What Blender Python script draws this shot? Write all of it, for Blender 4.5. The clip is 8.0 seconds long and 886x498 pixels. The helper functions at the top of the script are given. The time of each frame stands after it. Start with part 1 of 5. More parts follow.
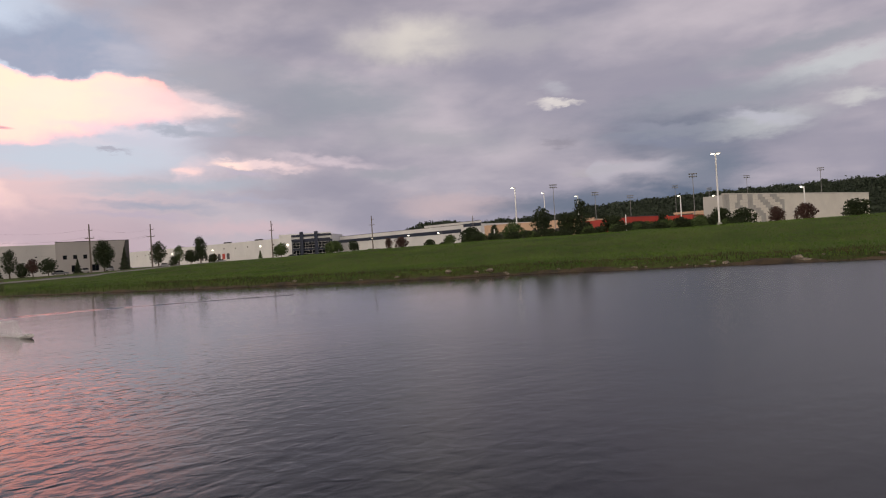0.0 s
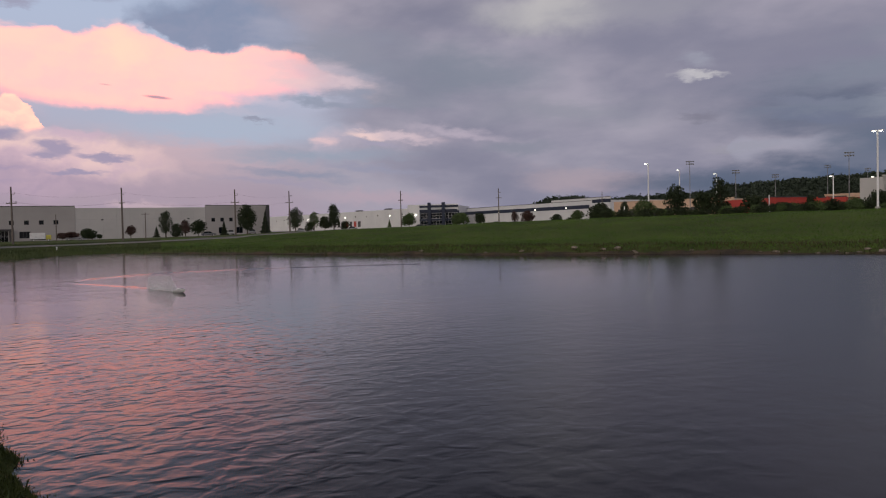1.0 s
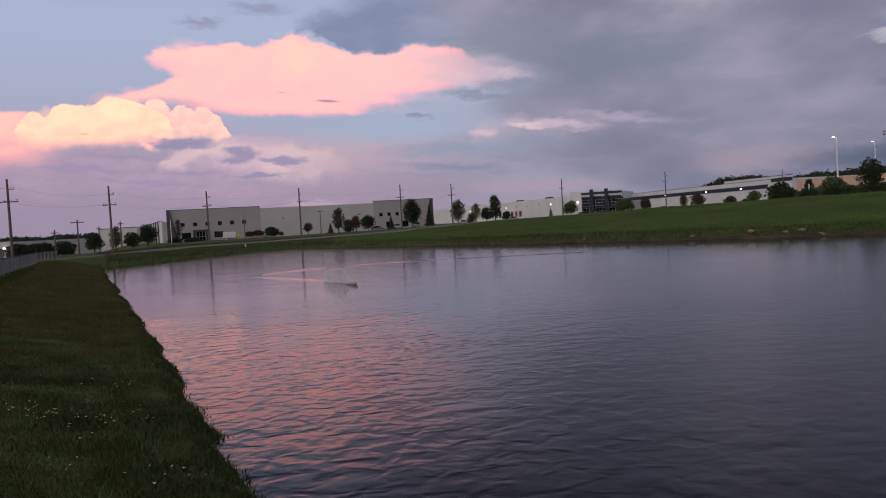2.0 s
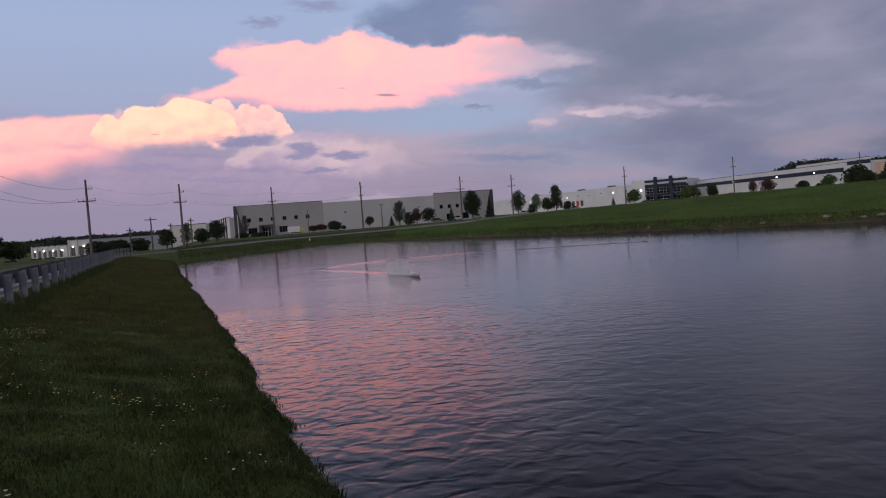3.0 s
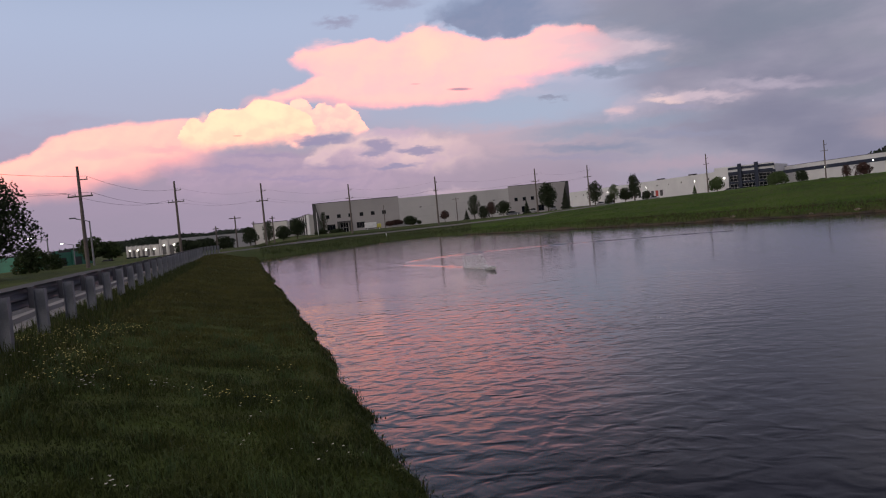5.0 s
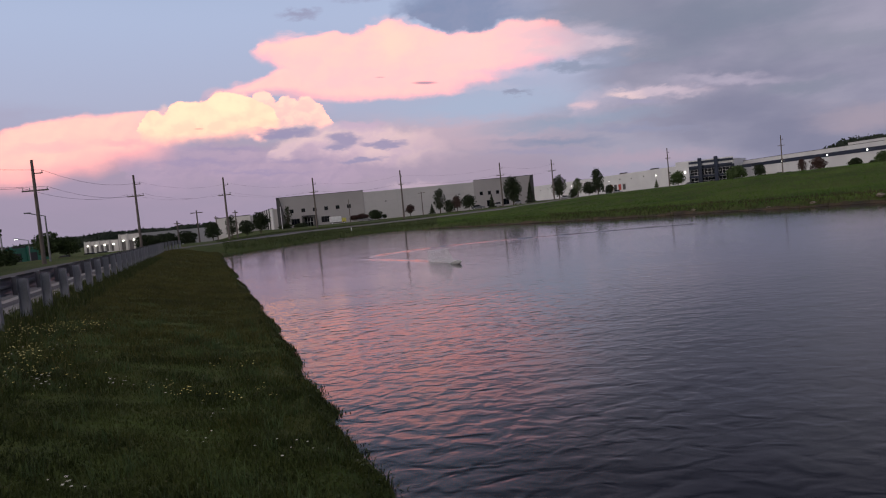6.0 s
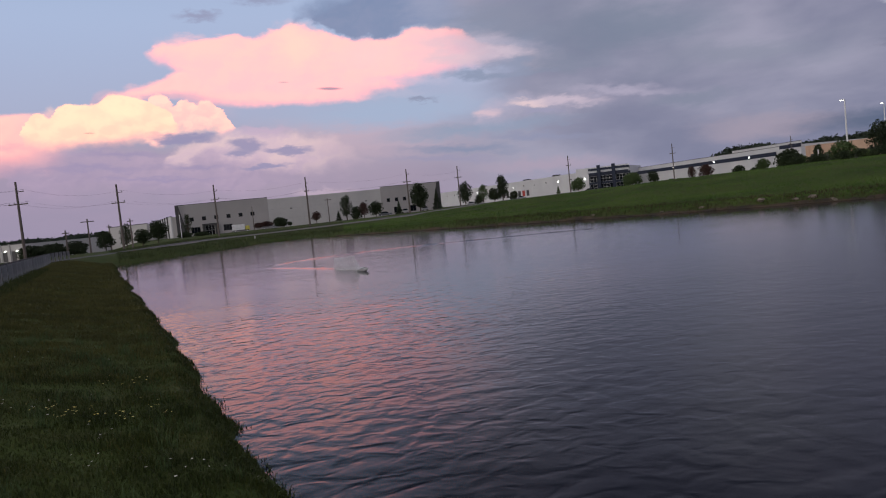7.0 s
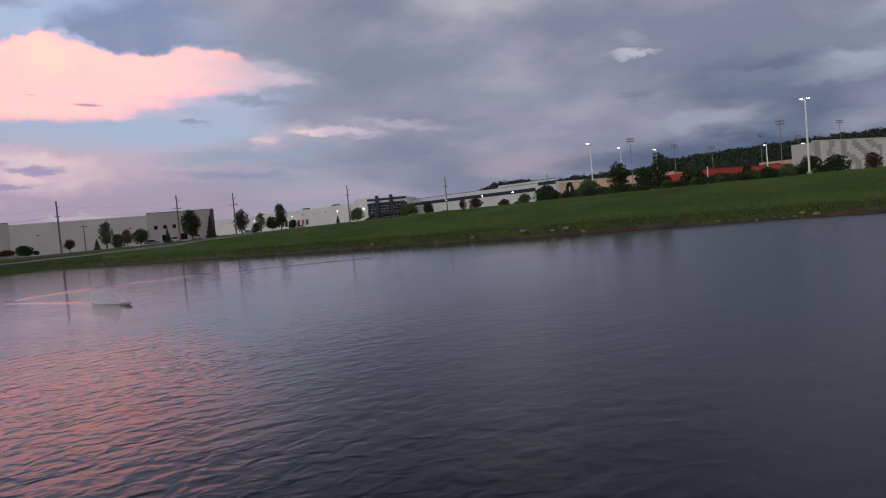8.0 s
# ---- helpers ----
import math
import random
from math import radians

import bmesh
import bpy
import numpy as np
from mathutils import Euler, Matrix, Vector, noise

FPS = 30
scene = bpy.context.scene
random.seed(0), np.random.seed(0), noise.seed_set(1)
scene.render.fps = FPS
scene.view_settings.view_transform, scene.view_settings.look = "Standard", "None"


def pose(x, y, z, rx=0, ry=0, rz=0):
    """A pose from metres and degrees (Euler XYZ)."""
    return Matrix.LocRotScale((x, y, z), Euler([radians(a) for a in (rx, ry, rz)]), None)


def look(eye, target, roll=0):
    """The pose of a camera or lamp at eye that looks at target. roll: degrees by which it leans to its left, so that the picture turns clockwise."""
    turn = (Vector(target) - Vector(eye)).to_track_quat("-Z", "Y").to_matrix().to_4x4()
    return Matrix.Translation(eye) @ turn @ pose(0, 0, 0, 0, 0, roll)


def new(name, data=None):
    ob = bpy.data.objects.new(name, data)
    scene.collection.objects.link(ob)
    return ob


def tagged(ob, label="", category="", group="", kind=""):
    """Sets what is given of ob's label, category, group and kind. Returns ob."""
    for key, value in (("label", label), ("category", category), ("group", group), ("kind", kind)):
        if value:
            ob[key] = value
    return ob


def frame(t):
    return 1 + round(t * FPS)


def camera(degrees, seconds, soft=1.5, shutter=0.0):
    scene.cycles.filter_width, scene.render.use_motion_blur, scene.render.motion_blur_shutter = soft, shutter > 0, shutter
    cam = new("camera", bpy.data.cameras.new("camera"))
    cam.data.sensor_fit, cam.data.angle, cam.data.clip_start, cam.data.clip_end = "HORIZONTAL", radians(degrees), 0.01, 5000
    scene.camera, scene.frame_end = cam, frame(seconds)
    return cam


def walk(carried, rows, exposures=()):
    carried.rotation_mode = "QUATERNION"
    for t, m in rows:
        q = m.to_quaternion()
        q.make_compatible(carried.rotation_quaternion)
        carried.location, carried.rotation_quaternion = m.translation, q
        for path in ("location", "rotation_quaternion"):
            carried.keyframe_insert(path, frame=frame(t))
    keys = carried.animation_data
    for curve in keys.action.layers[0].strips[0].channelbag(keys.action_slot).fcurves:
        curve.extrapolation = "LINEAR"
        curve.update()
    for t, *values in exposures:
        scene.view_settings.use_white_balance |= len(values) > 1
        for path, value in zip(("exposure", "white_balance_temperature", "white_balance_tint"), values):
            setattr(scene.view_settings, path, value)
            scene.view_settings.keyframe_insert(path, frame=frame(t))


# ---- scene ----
EYE = 2.2
cam = camera(63.91, 8.0, soft=1.1)
PATH = [
    (0.0, pose(0.048, 0.051, EYE, 90.02, 3.41, -2.76)),
    (0.5, pose(0.046, 0.050, EYE, 88.89, 1.49, 3.22)),
    (1.0, pose(0.045, 0.048, EYE, 88.28, 1.31, 7.36)),
    (1.5, pose(0.043, 0.046, EYE, 88.52, 1.67, 13.20)),
    (2.0, pose(0.041, 0.045, EYE, 87.96, 3.21, 20.32)),
    (2.2, pose(0.041, 0.044, EYE, 87.70, 3.32, 21.54)),
    (3.3, pose(0.000, 0.000, EYE, 87.62, 4.55, 26.48)),
    (3.5, pose(0.000, 0.000, EYE, 87.56, 4.69, 27.36)),
    (4.0, pose(0.000, 0.000, EYE, 87.25, 5.08, 29.72)),
    (4.5, pose(0.000, 0.000, EYE, 87.45, 5.31, 31.13)),
    (4.7, pose(0.000, 0.000, EYE, 87.69, 5.31, 31.24)),
    (5.8, pose(0.000, 0.000, EYE, 86.87, 5.89, 30.57)),
    (6.0, pose(0.010, 0.010, EYE, 86.84, 5.46, 28.44)),
    (6.5, pose(0.034, 0.037, EYE, 87.01, 4.50, 22.70)),
    (7.0, pose(0.051, 0.055, EYE, 86.63, 5.82, 20.95)),
    (7.5, pose(0.051, 0.055, EYE, 87.07, 5.28, 10.68)),
    (8.0, pose(0.051, 0.055, EYE, 87.29, 5.14, 3.25)),
]
LIGHT = [
    (0.0, 0.45, 7700, 2),
    (0.5, 0.05, 7000, 2),
    (1.0, 0.0, 6900, 3),
    (1.5, -0.1, 6800, 5),
    (2.2, -0.12, 6400, 6),
    (3.5, -0.18, 6100, 5),
    (4.0, -0.14, 6200, 5),
    (4.5, -0.03, 6700, 5),
    (6.0, 0.0, 6500, 5),
    (7.0, -0.04, 6300, 3),
    (8.0, 0.0, 6350, 1),
]
walk(cam, PATH, LIGHT)


# ---- world: clear dusk sky with sunlit cumulus, grey overcast to the right ----
def srgb(r, g, b):
    """Linear tone of a display colour; strongly lit tones go past the display's red."""
    return tuple((1.75 if r > 244 and i == 0 else 1.0) * ((c / 255) / 12.92 if c <= 10 else ((c / 255 + 0.055) / 1.055) ** 2.4) for i, c in enumerate((r, g, b)))


class Tree:
    """Short hand for building node trees."""

    def __init__(self, tree):
        self.t = tree

    def node(self, kind):
        return self.t.nodes.new(kind)

    def link(self, a, b):
        self.t.links.new(a, b)

    def put(self, socket, value):
        if isinstance(value, bpy.types.NodeSocket):
            self.link(value, socket)
        else:
            socket.default_value = value

    def math(self, op, a, b=0.0, c=0.0, clamp=False):
        n = self.node("ShaderNodeMath")
        n.operation, n.use_clamp = op, clamp
        for s, v in zip(n.inputs, (a, b, c)):
            self.put(s, v)
        return n.outputs[0]

    def vec(self, op, a, b=(0, 0, 0)):
        n = self.node("ShaderNodeVectorMath")
        n.operation = op
        self.put(n.inputs[0], a)
        self.put(n.inputs[1], b)
        return n.outputs["Value"] if op in ("LENGTH", "DOT_PRODUCT") else n.outputs[0]

    def noise(self, vector, scale, detail=4.0, rough=0.55, dims="3D", colour=False, distort=0.0):
        n = self.node("ShaderNodeTexNoise")
        n.noise_dimensions = dims
        if vector is not None:
            self.link(vector, n.inputs["Vector"])
        n.inputs["Scale"].default_value, n.inputs["Detail"].default_value = scale, detail
        n.inputs["Roughness"].default_value, n.inputs["Distortion"].default_value = rough, distort
        return n.outputs["Color"] if colour else n.outputs["Fac"]

    def span(self, value, a, b, lo=0.0, hi=1.0, smooth=True):
        n = self.node("ShaderNodeMapRange")
        n.interpolation_type = "SMOOTHSTEP" if smooth else "LINEAR"
        for s, v in zip(n.inputs, (value, a, b, lo, hi)):
            self.put(s, v)
        return n.outputs[0]

    def mix(self, fac, a, b, blend="MIX"):
        n = self.node("ShaderNodeMix")
        n.data_type, n.blend_type = "RGBA", blend
        self.put(n.inputs[0], fac)
        for s, v in ((n.inputs[6], a), (n.inputs[7], b)):
            self.put(s, (*v, 1.0) if isinstance(v, tuple) and len(v) == 3 else v)
        return n.outputs[2]

    def mapped(self, vector, loc=(0, 0, 0), rot=(0, 0, 0), scale=(1, 1, 1), kind="POINT"):
        n = self.node("ShaderNodeMapping")
        n.vector_type = kind
        self.link(vector, n.inputs[0])
        n.inputs["Location"].default_value, n.inputs["Rotation"].default_value, n.inputs["Scale"].default_value = loc, rot, scale
        return n.outputs[0]


SUN_EL, SUN_AZ = 3.0, 215.0
world = bpy.data.worlds.new("dusk_sky")
scene.world = world
world.use_nodes = True
W = Tree(world.node_tree)
background = world.node_tree.nodes["Background"]
sky = W.node("ShaderNodeTexSky")
sky.sky_type, sky.sun_disc = "NISHITA", False
sky.sun_elevation, sky.sun_rotation = radians(SUN_EL), radians(SUN_AZ)
sky.air_density, sky.dust_density, sky.ozone_density = 1.0, 1.0, 2.0
way = W.node("ShaderNodeTexCoord").outputs["Generated"]
axes = W.node("ShaderNodeSeparateXYZ")
W.link(way, axes.inputs[0])
azimuth = W.math("MULTIPLY", W.math("ARCTAN2", axes.outputs[0], axes.outputs[1]), 57.2958)
height = W.math("MULTIPLY", W.math("ARCSINE", axes.outputs[2]), 57.2958)
flat = W.node("ShaderNodeCombineXYZ")
W.link(azimuth, flat.inputs[0])
W.link(height, flat.inputs[1])
plane = flat.outputs[0]


def warped(scale, amount, detail, stretch, rough=0.6):
    n = W.noise(W.mapped(plane, scale=(1, stretch, 1)), scale, detail, rough, colour=True)
    return W.vec("ADD", plane, W.vec("MULTIPLY", W.vec("SUBTRACT", n, (0.5, 0.5, 0.5)), (amount, amount * 0.6, 0)))


billow = warped(0.4, 4.0, 7, 1.5, 0.54)
puffy = warped(0.8, 2.6, 6, 1.2, 0.54)
wispy = warped(0.16, 9.0, 6, 3.0)
fine = warped(0.6, 2.6, 7, 2.6, 0.56)


class Shapes:
    """The warped planes in which clouds are drawn; taken anew every few clouds."""

    def __init__(self, under=None):
        self.billow, self.puffy, self.wispy, self.fine = billow, puffy, wispy, fine
        if under:
            tie = W.vec("MULTIPLY", under, (1e-6, 1e-6, 1e-6))
            self.billow, self.puffy, self.wispy, self.fine = (W.vec("ADD", v, tie) for v in (billow, puffy, wispy, fine))


def cloud(under, az, el, w, h, colour, edge=0.4, most=1.0, tilt=0.0, shape="billow"):
    """One cloud laid over what lies under it: centre and half sizes in degrees."""
    global shapes, drawn
    drawn += 1
    if drawn % 8 == 0:
        shapes = Shapes(under)
    at = {"billow": shapes.billow, "puffy": shapes.puffy, "wispy": shapes.wispy, "fine": shapes.fine, "plain": plane}[shape]
    p = W.mapped(at, (az, el, 0), (0, 0, radians(tilt)), (w, h, 1), "TEXTURE")
    return W.mix(W.span(W.vec("LENGTH", p), 1.0 + edge * 0.5, 1.0 - edge, 0.0, most), under, srgb(*colour))


def profile(x, points, a0, a1):
    """The height of a cloud's edge along the skyline, from a few (azimuth, elevation) marks."""
    n = W.node("ShaderNodeFloatCurve")
    c = n.mapping.curves[0]
    marks = [((a - a0) / (a1 - a0), (e + 5) / 30) for a, e in points]
    c.points[0].location, c.points[1].location = marks[0], marks[-1]
    for p in marks[1:-1]:
        c.points.new(*p)
    n.mapping.update()
    W.link(W.span(x, a0, a1, smooth=False), n.inputs["Value"])
    return W.math("MULTIPLY_ADD", n.outputs[0], 30.0, -5.0)


def bank(under, top, bottom, lit, shade, soft=0.3, low=0.3, rag=0.6, most=1.0, puffs=0, fade=None):
    """A cloud between an upper and a lower edge; soft, low: their blur, rag: their raggedness in degrees; fade: the azimuths over which it thins out; puffs: heaped, lit from the upper left."""
    a0, a1 = min(top[0][0], bottom[0][0]) - 0.5, max(top[-1][0], bottom[-1][0]) + 0.5
    top = ((a0, top[0][1] - 2.0), *top, (a1, top[-1][1] - 2.0))
    bottom = ((a0, bottom[0][1] + 2.0), *bottom, (a1, bottom[-1][1] + 2.0))
    n = W.noise(W.mapped(plane, scale=(1, 1.5, 1)), 0.9 if puffs else 0.4, 7, 0.55, colour=True)
    at = W.vec("ADD", plane, W.vec("MULTIPLY", W.vec("SUBTRACT", n, (0.5, 0.5, 0.5)), (rag * 2.2, rag * 1.4, 0)))
    xyz = W.node("ShaderNodeSeparateXYZ")
    W.link(at, xyz.inputs[0])
    up, down = profile(xyz.outputs[0], top, a0, a1), profile(xyz.outputs[0], bottom, a0, a1)
    over = W.span(W.math("SUBTRACT", up, xyz.outputs[1]), -soft * 0.4, soft)
    over = W.math("MULTIPLY", over, W.span(W.math("SUBTRACT", xyz.outputs[1], down), -low * 0.6, low))
    if fade:
        over = W.math("MULTIPLY", over, W.span(xyz.outputs[0], fade[1], fade[0]))
    rise = W.span(W.math("DIVIDE", W.math("SUBTRACT", xyz.outputs[1], down), W.math("MAXIMUM", W.math("SUBTRACT", up, down), 0.3)), 0.0, 1.0)
    size = 0.75 if puffs else 0.42
    here = W.noise(W.mapped(at, scale=(1, 1.3, 1)), size, 3, 0.45)
    there = W.noise(W.mapped(at, loc=(-0.35, 0.45, 0), scale=(1, 1.3, 1)), size, 3, 0.45)
    relief = W.span(W.math("SUBTRACT", here, there), -0.16, 0.16)
    light = W.math("ADD", W.math("MULTIPLY", relief, 0.55), W.math("MULTIPLY", rise, 0.45))
    return W.mix(W.math("MULTIPLY", over, most), under, W.mix(light, srgb(*shade), srgb(*lit)))


shapes, drawn = Shapes(), 0
# clear part: the sky model, milky with thin high haze
clear = W.mix(1.0, sky.outputs[0], (0.12, 0.12, 0.12), "MULTIPLY")
haze = W.mix(W.span(height, 0, 20), srgb(188, 178, 206), srgb(194, 206, 242))
tone = W.mix(0.8, clear, haze)
# violet murk near the horizon
murk = W.noise(W.mapped(plane, scale=(0.05, 0.35, 1)), 1.0, 6, 0.6)
tone = W.mix(W.span(W.math("ADD", height, W.math("MULTIPLY", murk, -5.0)), 5.0, 0.0, 0.0, 0.85), tone, srgb(154, 142, 165))
# grey overcast that thickens to the right
veil = W.noise(W.mapped(plane, scale=(0.055, 0.14, 1)), 1.0, 6, 0.5, distort=0.15)
grain = W.noise(W.mapped(plane, scale=(0.11, 0.36, 1)), 1.0, 6, 0.52, distort=0.1)
grey = W.mix(W.span(veil, 0.38, 0.64), srgb(131, 130, 156), srgb(167, 161, 183))
grey = W.mix(W.span(grain, 0.42, 0.7, 0, 0.4), grey, srgb(144, 141, 164))
cover = W.math("ADD", W.math("MULTIPLY", W.math("ADD", azimuth, 20.0), 0.05), W.math("MULTIPLY", W.math("SUBTRACT", veil, 0.5), 2.0))
cover = W.math("ADD", cover, W.math("MULTIPLY", W.math("SUBTRACT", height, 9.0), 0.02))
# the cover ends again behind the camera, where the sun went down
back = W.span(W.math("ABSOLUTE", W.math("SUBTRACT", azimuth, 40.0)), 70.0, 110.0)
tone = W.mix(W.math("MULTIPLY", W.span(cover, -0.15, 0.45), W.math("SUBTRACT", 1.0, back)), tone, grey)
glow = W.vec("DOT_PRODUCT", way, (math.sin(radians(205)) * 0.94, math.cos(radians(205)) * 0.94, 0.34))
after = W.span(glow, 0.0, 0.9, 0.0, 0.8)
# the sky darkens towards the zenith
tone = W.mix(W.math("MULTIPLY", W.span(height, 15.0, 32.0, 0.0, 0.94), W.span(azimuth, -2.0, 30.0, 1.0, 0.25)), tone, srgb(50, 54, 82))
# broad afterglow behind the camera
tone = W.mix(after, tone, (1.08, 0.93, 0.93))
# high thin pink veil and pale lower haze on the clear side
tone = cloud(tone, -51.8, 4.22, 23.77, 4.10, (168, 150, 176), 1.0, 0.9, -5, shape="wispy")
tone = cloud(tone, -34.6, 4.18, 19.20, 3.19, (176, 156, 176), 1.0, 0.8, -5, shape="wispy")
tone = cloud(tone, -28.3, 6.11, 9.63, 1.64, (206, 176, 190), 0.9, 0.7, -3, shape="fine")
# blue opening under it
tone = cloud(tone, -24.1, 7.92, 8.75, 1.28, (172, 182, 210), 0.8, 0.9, -1, shape="fine")
tone = cloud(tone, -17.9, 5.94, 7.79, 0.64, (150, 160, 186), 0.9, 0.8, -0, shape="fine")
# soft grey beside it
tone = cloud(tone, -15.2, 13.27, 7.03, 2.28, (142, 144, 166), 0.8, 0.75, -3, shape="wispy")
tone = cloud(tone, -11.8, 10.44, 4.17, 0.91, (140, 142, 164), 0.8, 0.8, -3, shape="wispy")
# mauve base under the lit heaps
tone = bank(tone, ((-51.80, 6.16), (-46.65, 6.90), (-42.52, 6.88), (-38.68, 6.49), (-35.19, 5.91), (-29.91, 4.40), (-26.31, 3.89)),
            ((-51.97, 4.33), (-46.96, 3.61), (-42.86, 3.12), (-35.49, 2.58), (-30.07, 2.47), (-26.40, 2.76)), (194, 167, 192), (174, 153, 182), soft=1.0, low=1.2, most=0.75, rag=2.0, fade=(-37.08, -26.76))
# salmon anvil
tone = bank(tone, ((-64.68, 4.83), (-62.57, 6.48), (-61.15, 7.27), (-59.49, 8.23), (-57.84, 8.70), (-55.22, 9.06), (-52.90, 9.27), (-50.11, 9.34), (-47.27, 8.95)),
            ((-64.72, 4.46), (-62.79, 4.34), (-60.08, 4.29), (-57.18, 4.58), (-54.09, 5.29), (-51.27, 5.96), (-47.52, 6.58)), (252, 218, 202), (246, 203, 197), soft=0.35, low=1.6, rag=0.9, most=0.93, fade=(-51.73, -47.48))
tone = cloud(tone, -56.77, 6.93, 2.73, 0.41, (232, 190, 196), 0.90, 0.60, -1.6, shape='fine')
tone = cloud(tone, -52.09, 7.11, 1.82, 0.32, (222, 180, 192), 0.90, 0.60, -1.9, shape='fine')
# large pink cloud: lower lobe, then the body with its overhanging tip
tone = bank(tone, ((-45.75, 10.05), (-43.41, 10.81), (-41.67, 11.43), (-39.90, 12.04), (-36.38, 12.49), (-30.11, 12.56), (-23.82, 12.05), (-20.29, 11.37)),
            ((-45.76, 9.92), (-43.48, 10.06), (-41.36, 10.16), (-39.26, 9.64), (-37.32, 9.37), (-34.01, 9.14), (-29.52, 9.05), (-26.32, 9.24), (-23.55, 9.87), (-20.36, 10.43)), (251, 214, 208), (247, 205, 204), soft=0.35, low=0.45, rag=0.8, fade=(-30.14, -21.17))
tone = bank(tone, ((-42.23, 13.51), (-40.15, 13.96), (-37.96, 14.30), (-36.18, 14.57), (-33.97, 14.55), (-32.61, 14.81), (-31.23, 15.11), (-29.92, 14.65), (-28.17, 14.03), (-25.95, 13.60), (-23.69, 13.66), (-21.86, 13.98), (-19.64, 13.83), (-17.07, 12.87), (-14.94, 12.11), (-13.07, 11.37)),
            ((-42.25, 13.35), (-40.52, 12.31), (-39.11, 11.25), (-36.60, 10.02), (-33.07, 9.73), (-29.48, 9.48), (-26.30, 9.50), (-23.54, 10.04), (-21.25, 10.52), (-18.55, 10.76), (-15.04, 10.86), (-13.10, 10.96)), (250, 214, 206), (246, 205, 209), soft=0.3, low=0.8, rag=1.1, fade=(-22.89, -13.28))
tone = cloud(tone, -31.16, 13.47, 1.55, 1.55, (252, 222, 205), 0.90, 0.80, -3.8, shape='puffy')
tone = cloud(tone, -25.61, 12.30, 2.73, 1.18, (248, 212, 212), 0.90, 0.70, -5.1, shape='puffy')
tone = cloud(tone, -20.84, 12.83, 2.05, 1.18, (240, 206, 212), 0.90, 0.60, -6.1, shape='puffy')
tone = cloud(tone, -38.02, 13.60, 2.73, 0.73, (252, 216, 206), 0.90, 0.70, -2.4, shape='fine')
tone = cloud(tone, -41.32, 10.66, 2.27, 0.45, (251, 212, 206), 0.90, 0.70, -2.3, shape='fine')
tone = cloud(tone, -17.37, 11.81, 4.55, 1.27, (214, 194, 212), 1.20, 0.70, -7.0, shape='wispy')
tone = cloud(tone, -19.82, 11.58, 3.64, 0.64, (232, 202, 212), 1.00, 0.70, -6.4, shape='fine')
tone = cloud(tone, -14.98, 11.70, 2.27, 0.41, (222, 198, 212), 0.90, 0.60, -7.3, shape='fine')
tone = cloud(tone, -24.06, 9.22, 2.73, 0.36, (196, 188, 212), 0.90, 0.50, -5.3, shape='fine')
tone = cloud(tone, -22.62, 10.22, 3.18, 0.45, (206, 192, 216), 0.90, 0.60, -5.7, shape='fine')
# thin cap and heaped cumulus
tone = bank(tone, ((-46.56, 10.07), (-43.43, 10.56), (-40.47, 10.59), (-37.49, 9.98), (-35.59, 9.01)),
            ((-46.57, 9.90), (-43.48, 10.06), (-40.54, 9.87), (-37.58, 8.95), (-35.64, 8.41)), (214, 186, 206), (200, 174, 200), soft=0.35, low=0.35, most=0.7, rag=0.6, fade=(-39.3, -35.63))
tone = bank(tone, ((-42.69, 9.57), (-42.11, 10.35), (-41.34, 10.37), (-40.90, 9.63), (-40.01, 9.93), (-39.27, 9.55), (-38.37, 9.90), (-37.55, 9.30), (-36.93, 8.39), (-36.55, 7.67)),
            ((-42.91, 7.15), (-40.77, 7.30), (-38.59, 7.44), (-36.56, 7.50)), (255, 228, 210), (243, 200, 200), soft=0.14, low=0.6, rag=0.6, puffs=1)
tone = bank(tone, ((-50.94, 8.05), (-50.39, 9.01), (-49.52, 9.23), (-48.92, 9.02), (-48.54, 9.70), (-47.10, 9.87), (-45.76, 9.92), (-45.39, 10.37), (-44.43, 10.55), (-43.46, 10.31), (-42.48, 9.94), (-41.52, 9.40), (-40.65, 8.63)),
            ((-50.97, 7.72), (-50.19, 7.13), (-46.64, 7.07), (-43.76, 7.11), (-42.05, 7.37), (-40.73, 7.73)), (255, 240, 206), (254, 220, 196), soft=0.12, low=0.7, rag=0.5, puffs=1)
tone = cloud(tone, -44.37, 9.42, 1.36, 0.91, (255, 246, 208), 0.80, 0.80, -2.1, shape='puffy')
tone = cloud(tone, -47.26, 9.01, 1.64, 0.73, (255, 242, 206), 0.90, 0.70, -1.8, shape='puffy')
# pale patch and slate shreds before the heaps
tone = bank(tone, ((-41.52, 6.09), (-38.63, 7.01), (-35.96, 7.29), (-33.30, 7.02), (-31.05, 6.95), (-28.86, 6.07), (-26.25, 4.60), (-24.94, 3.95)),
            ((-41.56, 5.70), (-38.79, 5.26), (-35.31, 4.58), (-31.31, 4.02), (-28.14, 3.86), (-24.96, 3.68)), (244, 208, 208), (216, 184, 204), soft=0.6, low=1.0, rag=1.8, most=0.85, fade=(-33.51, -25.17))
tone = cloud(tone, -34.63, 7.20, 2.73, 0.45, (206, 178, 202), 0.70, 0.80, -3.9, shape='fine')
tone = cloud(tone, -40.13, 7.27, 2.55, 0.36, (158, 148, 182), 0.60, 0.90, -3.3, shape='fine')
tone = cloud(tone, -41.31, 6.98, 1.18, 0.36, (158, 148, 182), 0.60, 0.90, -3.1, shape='fine')
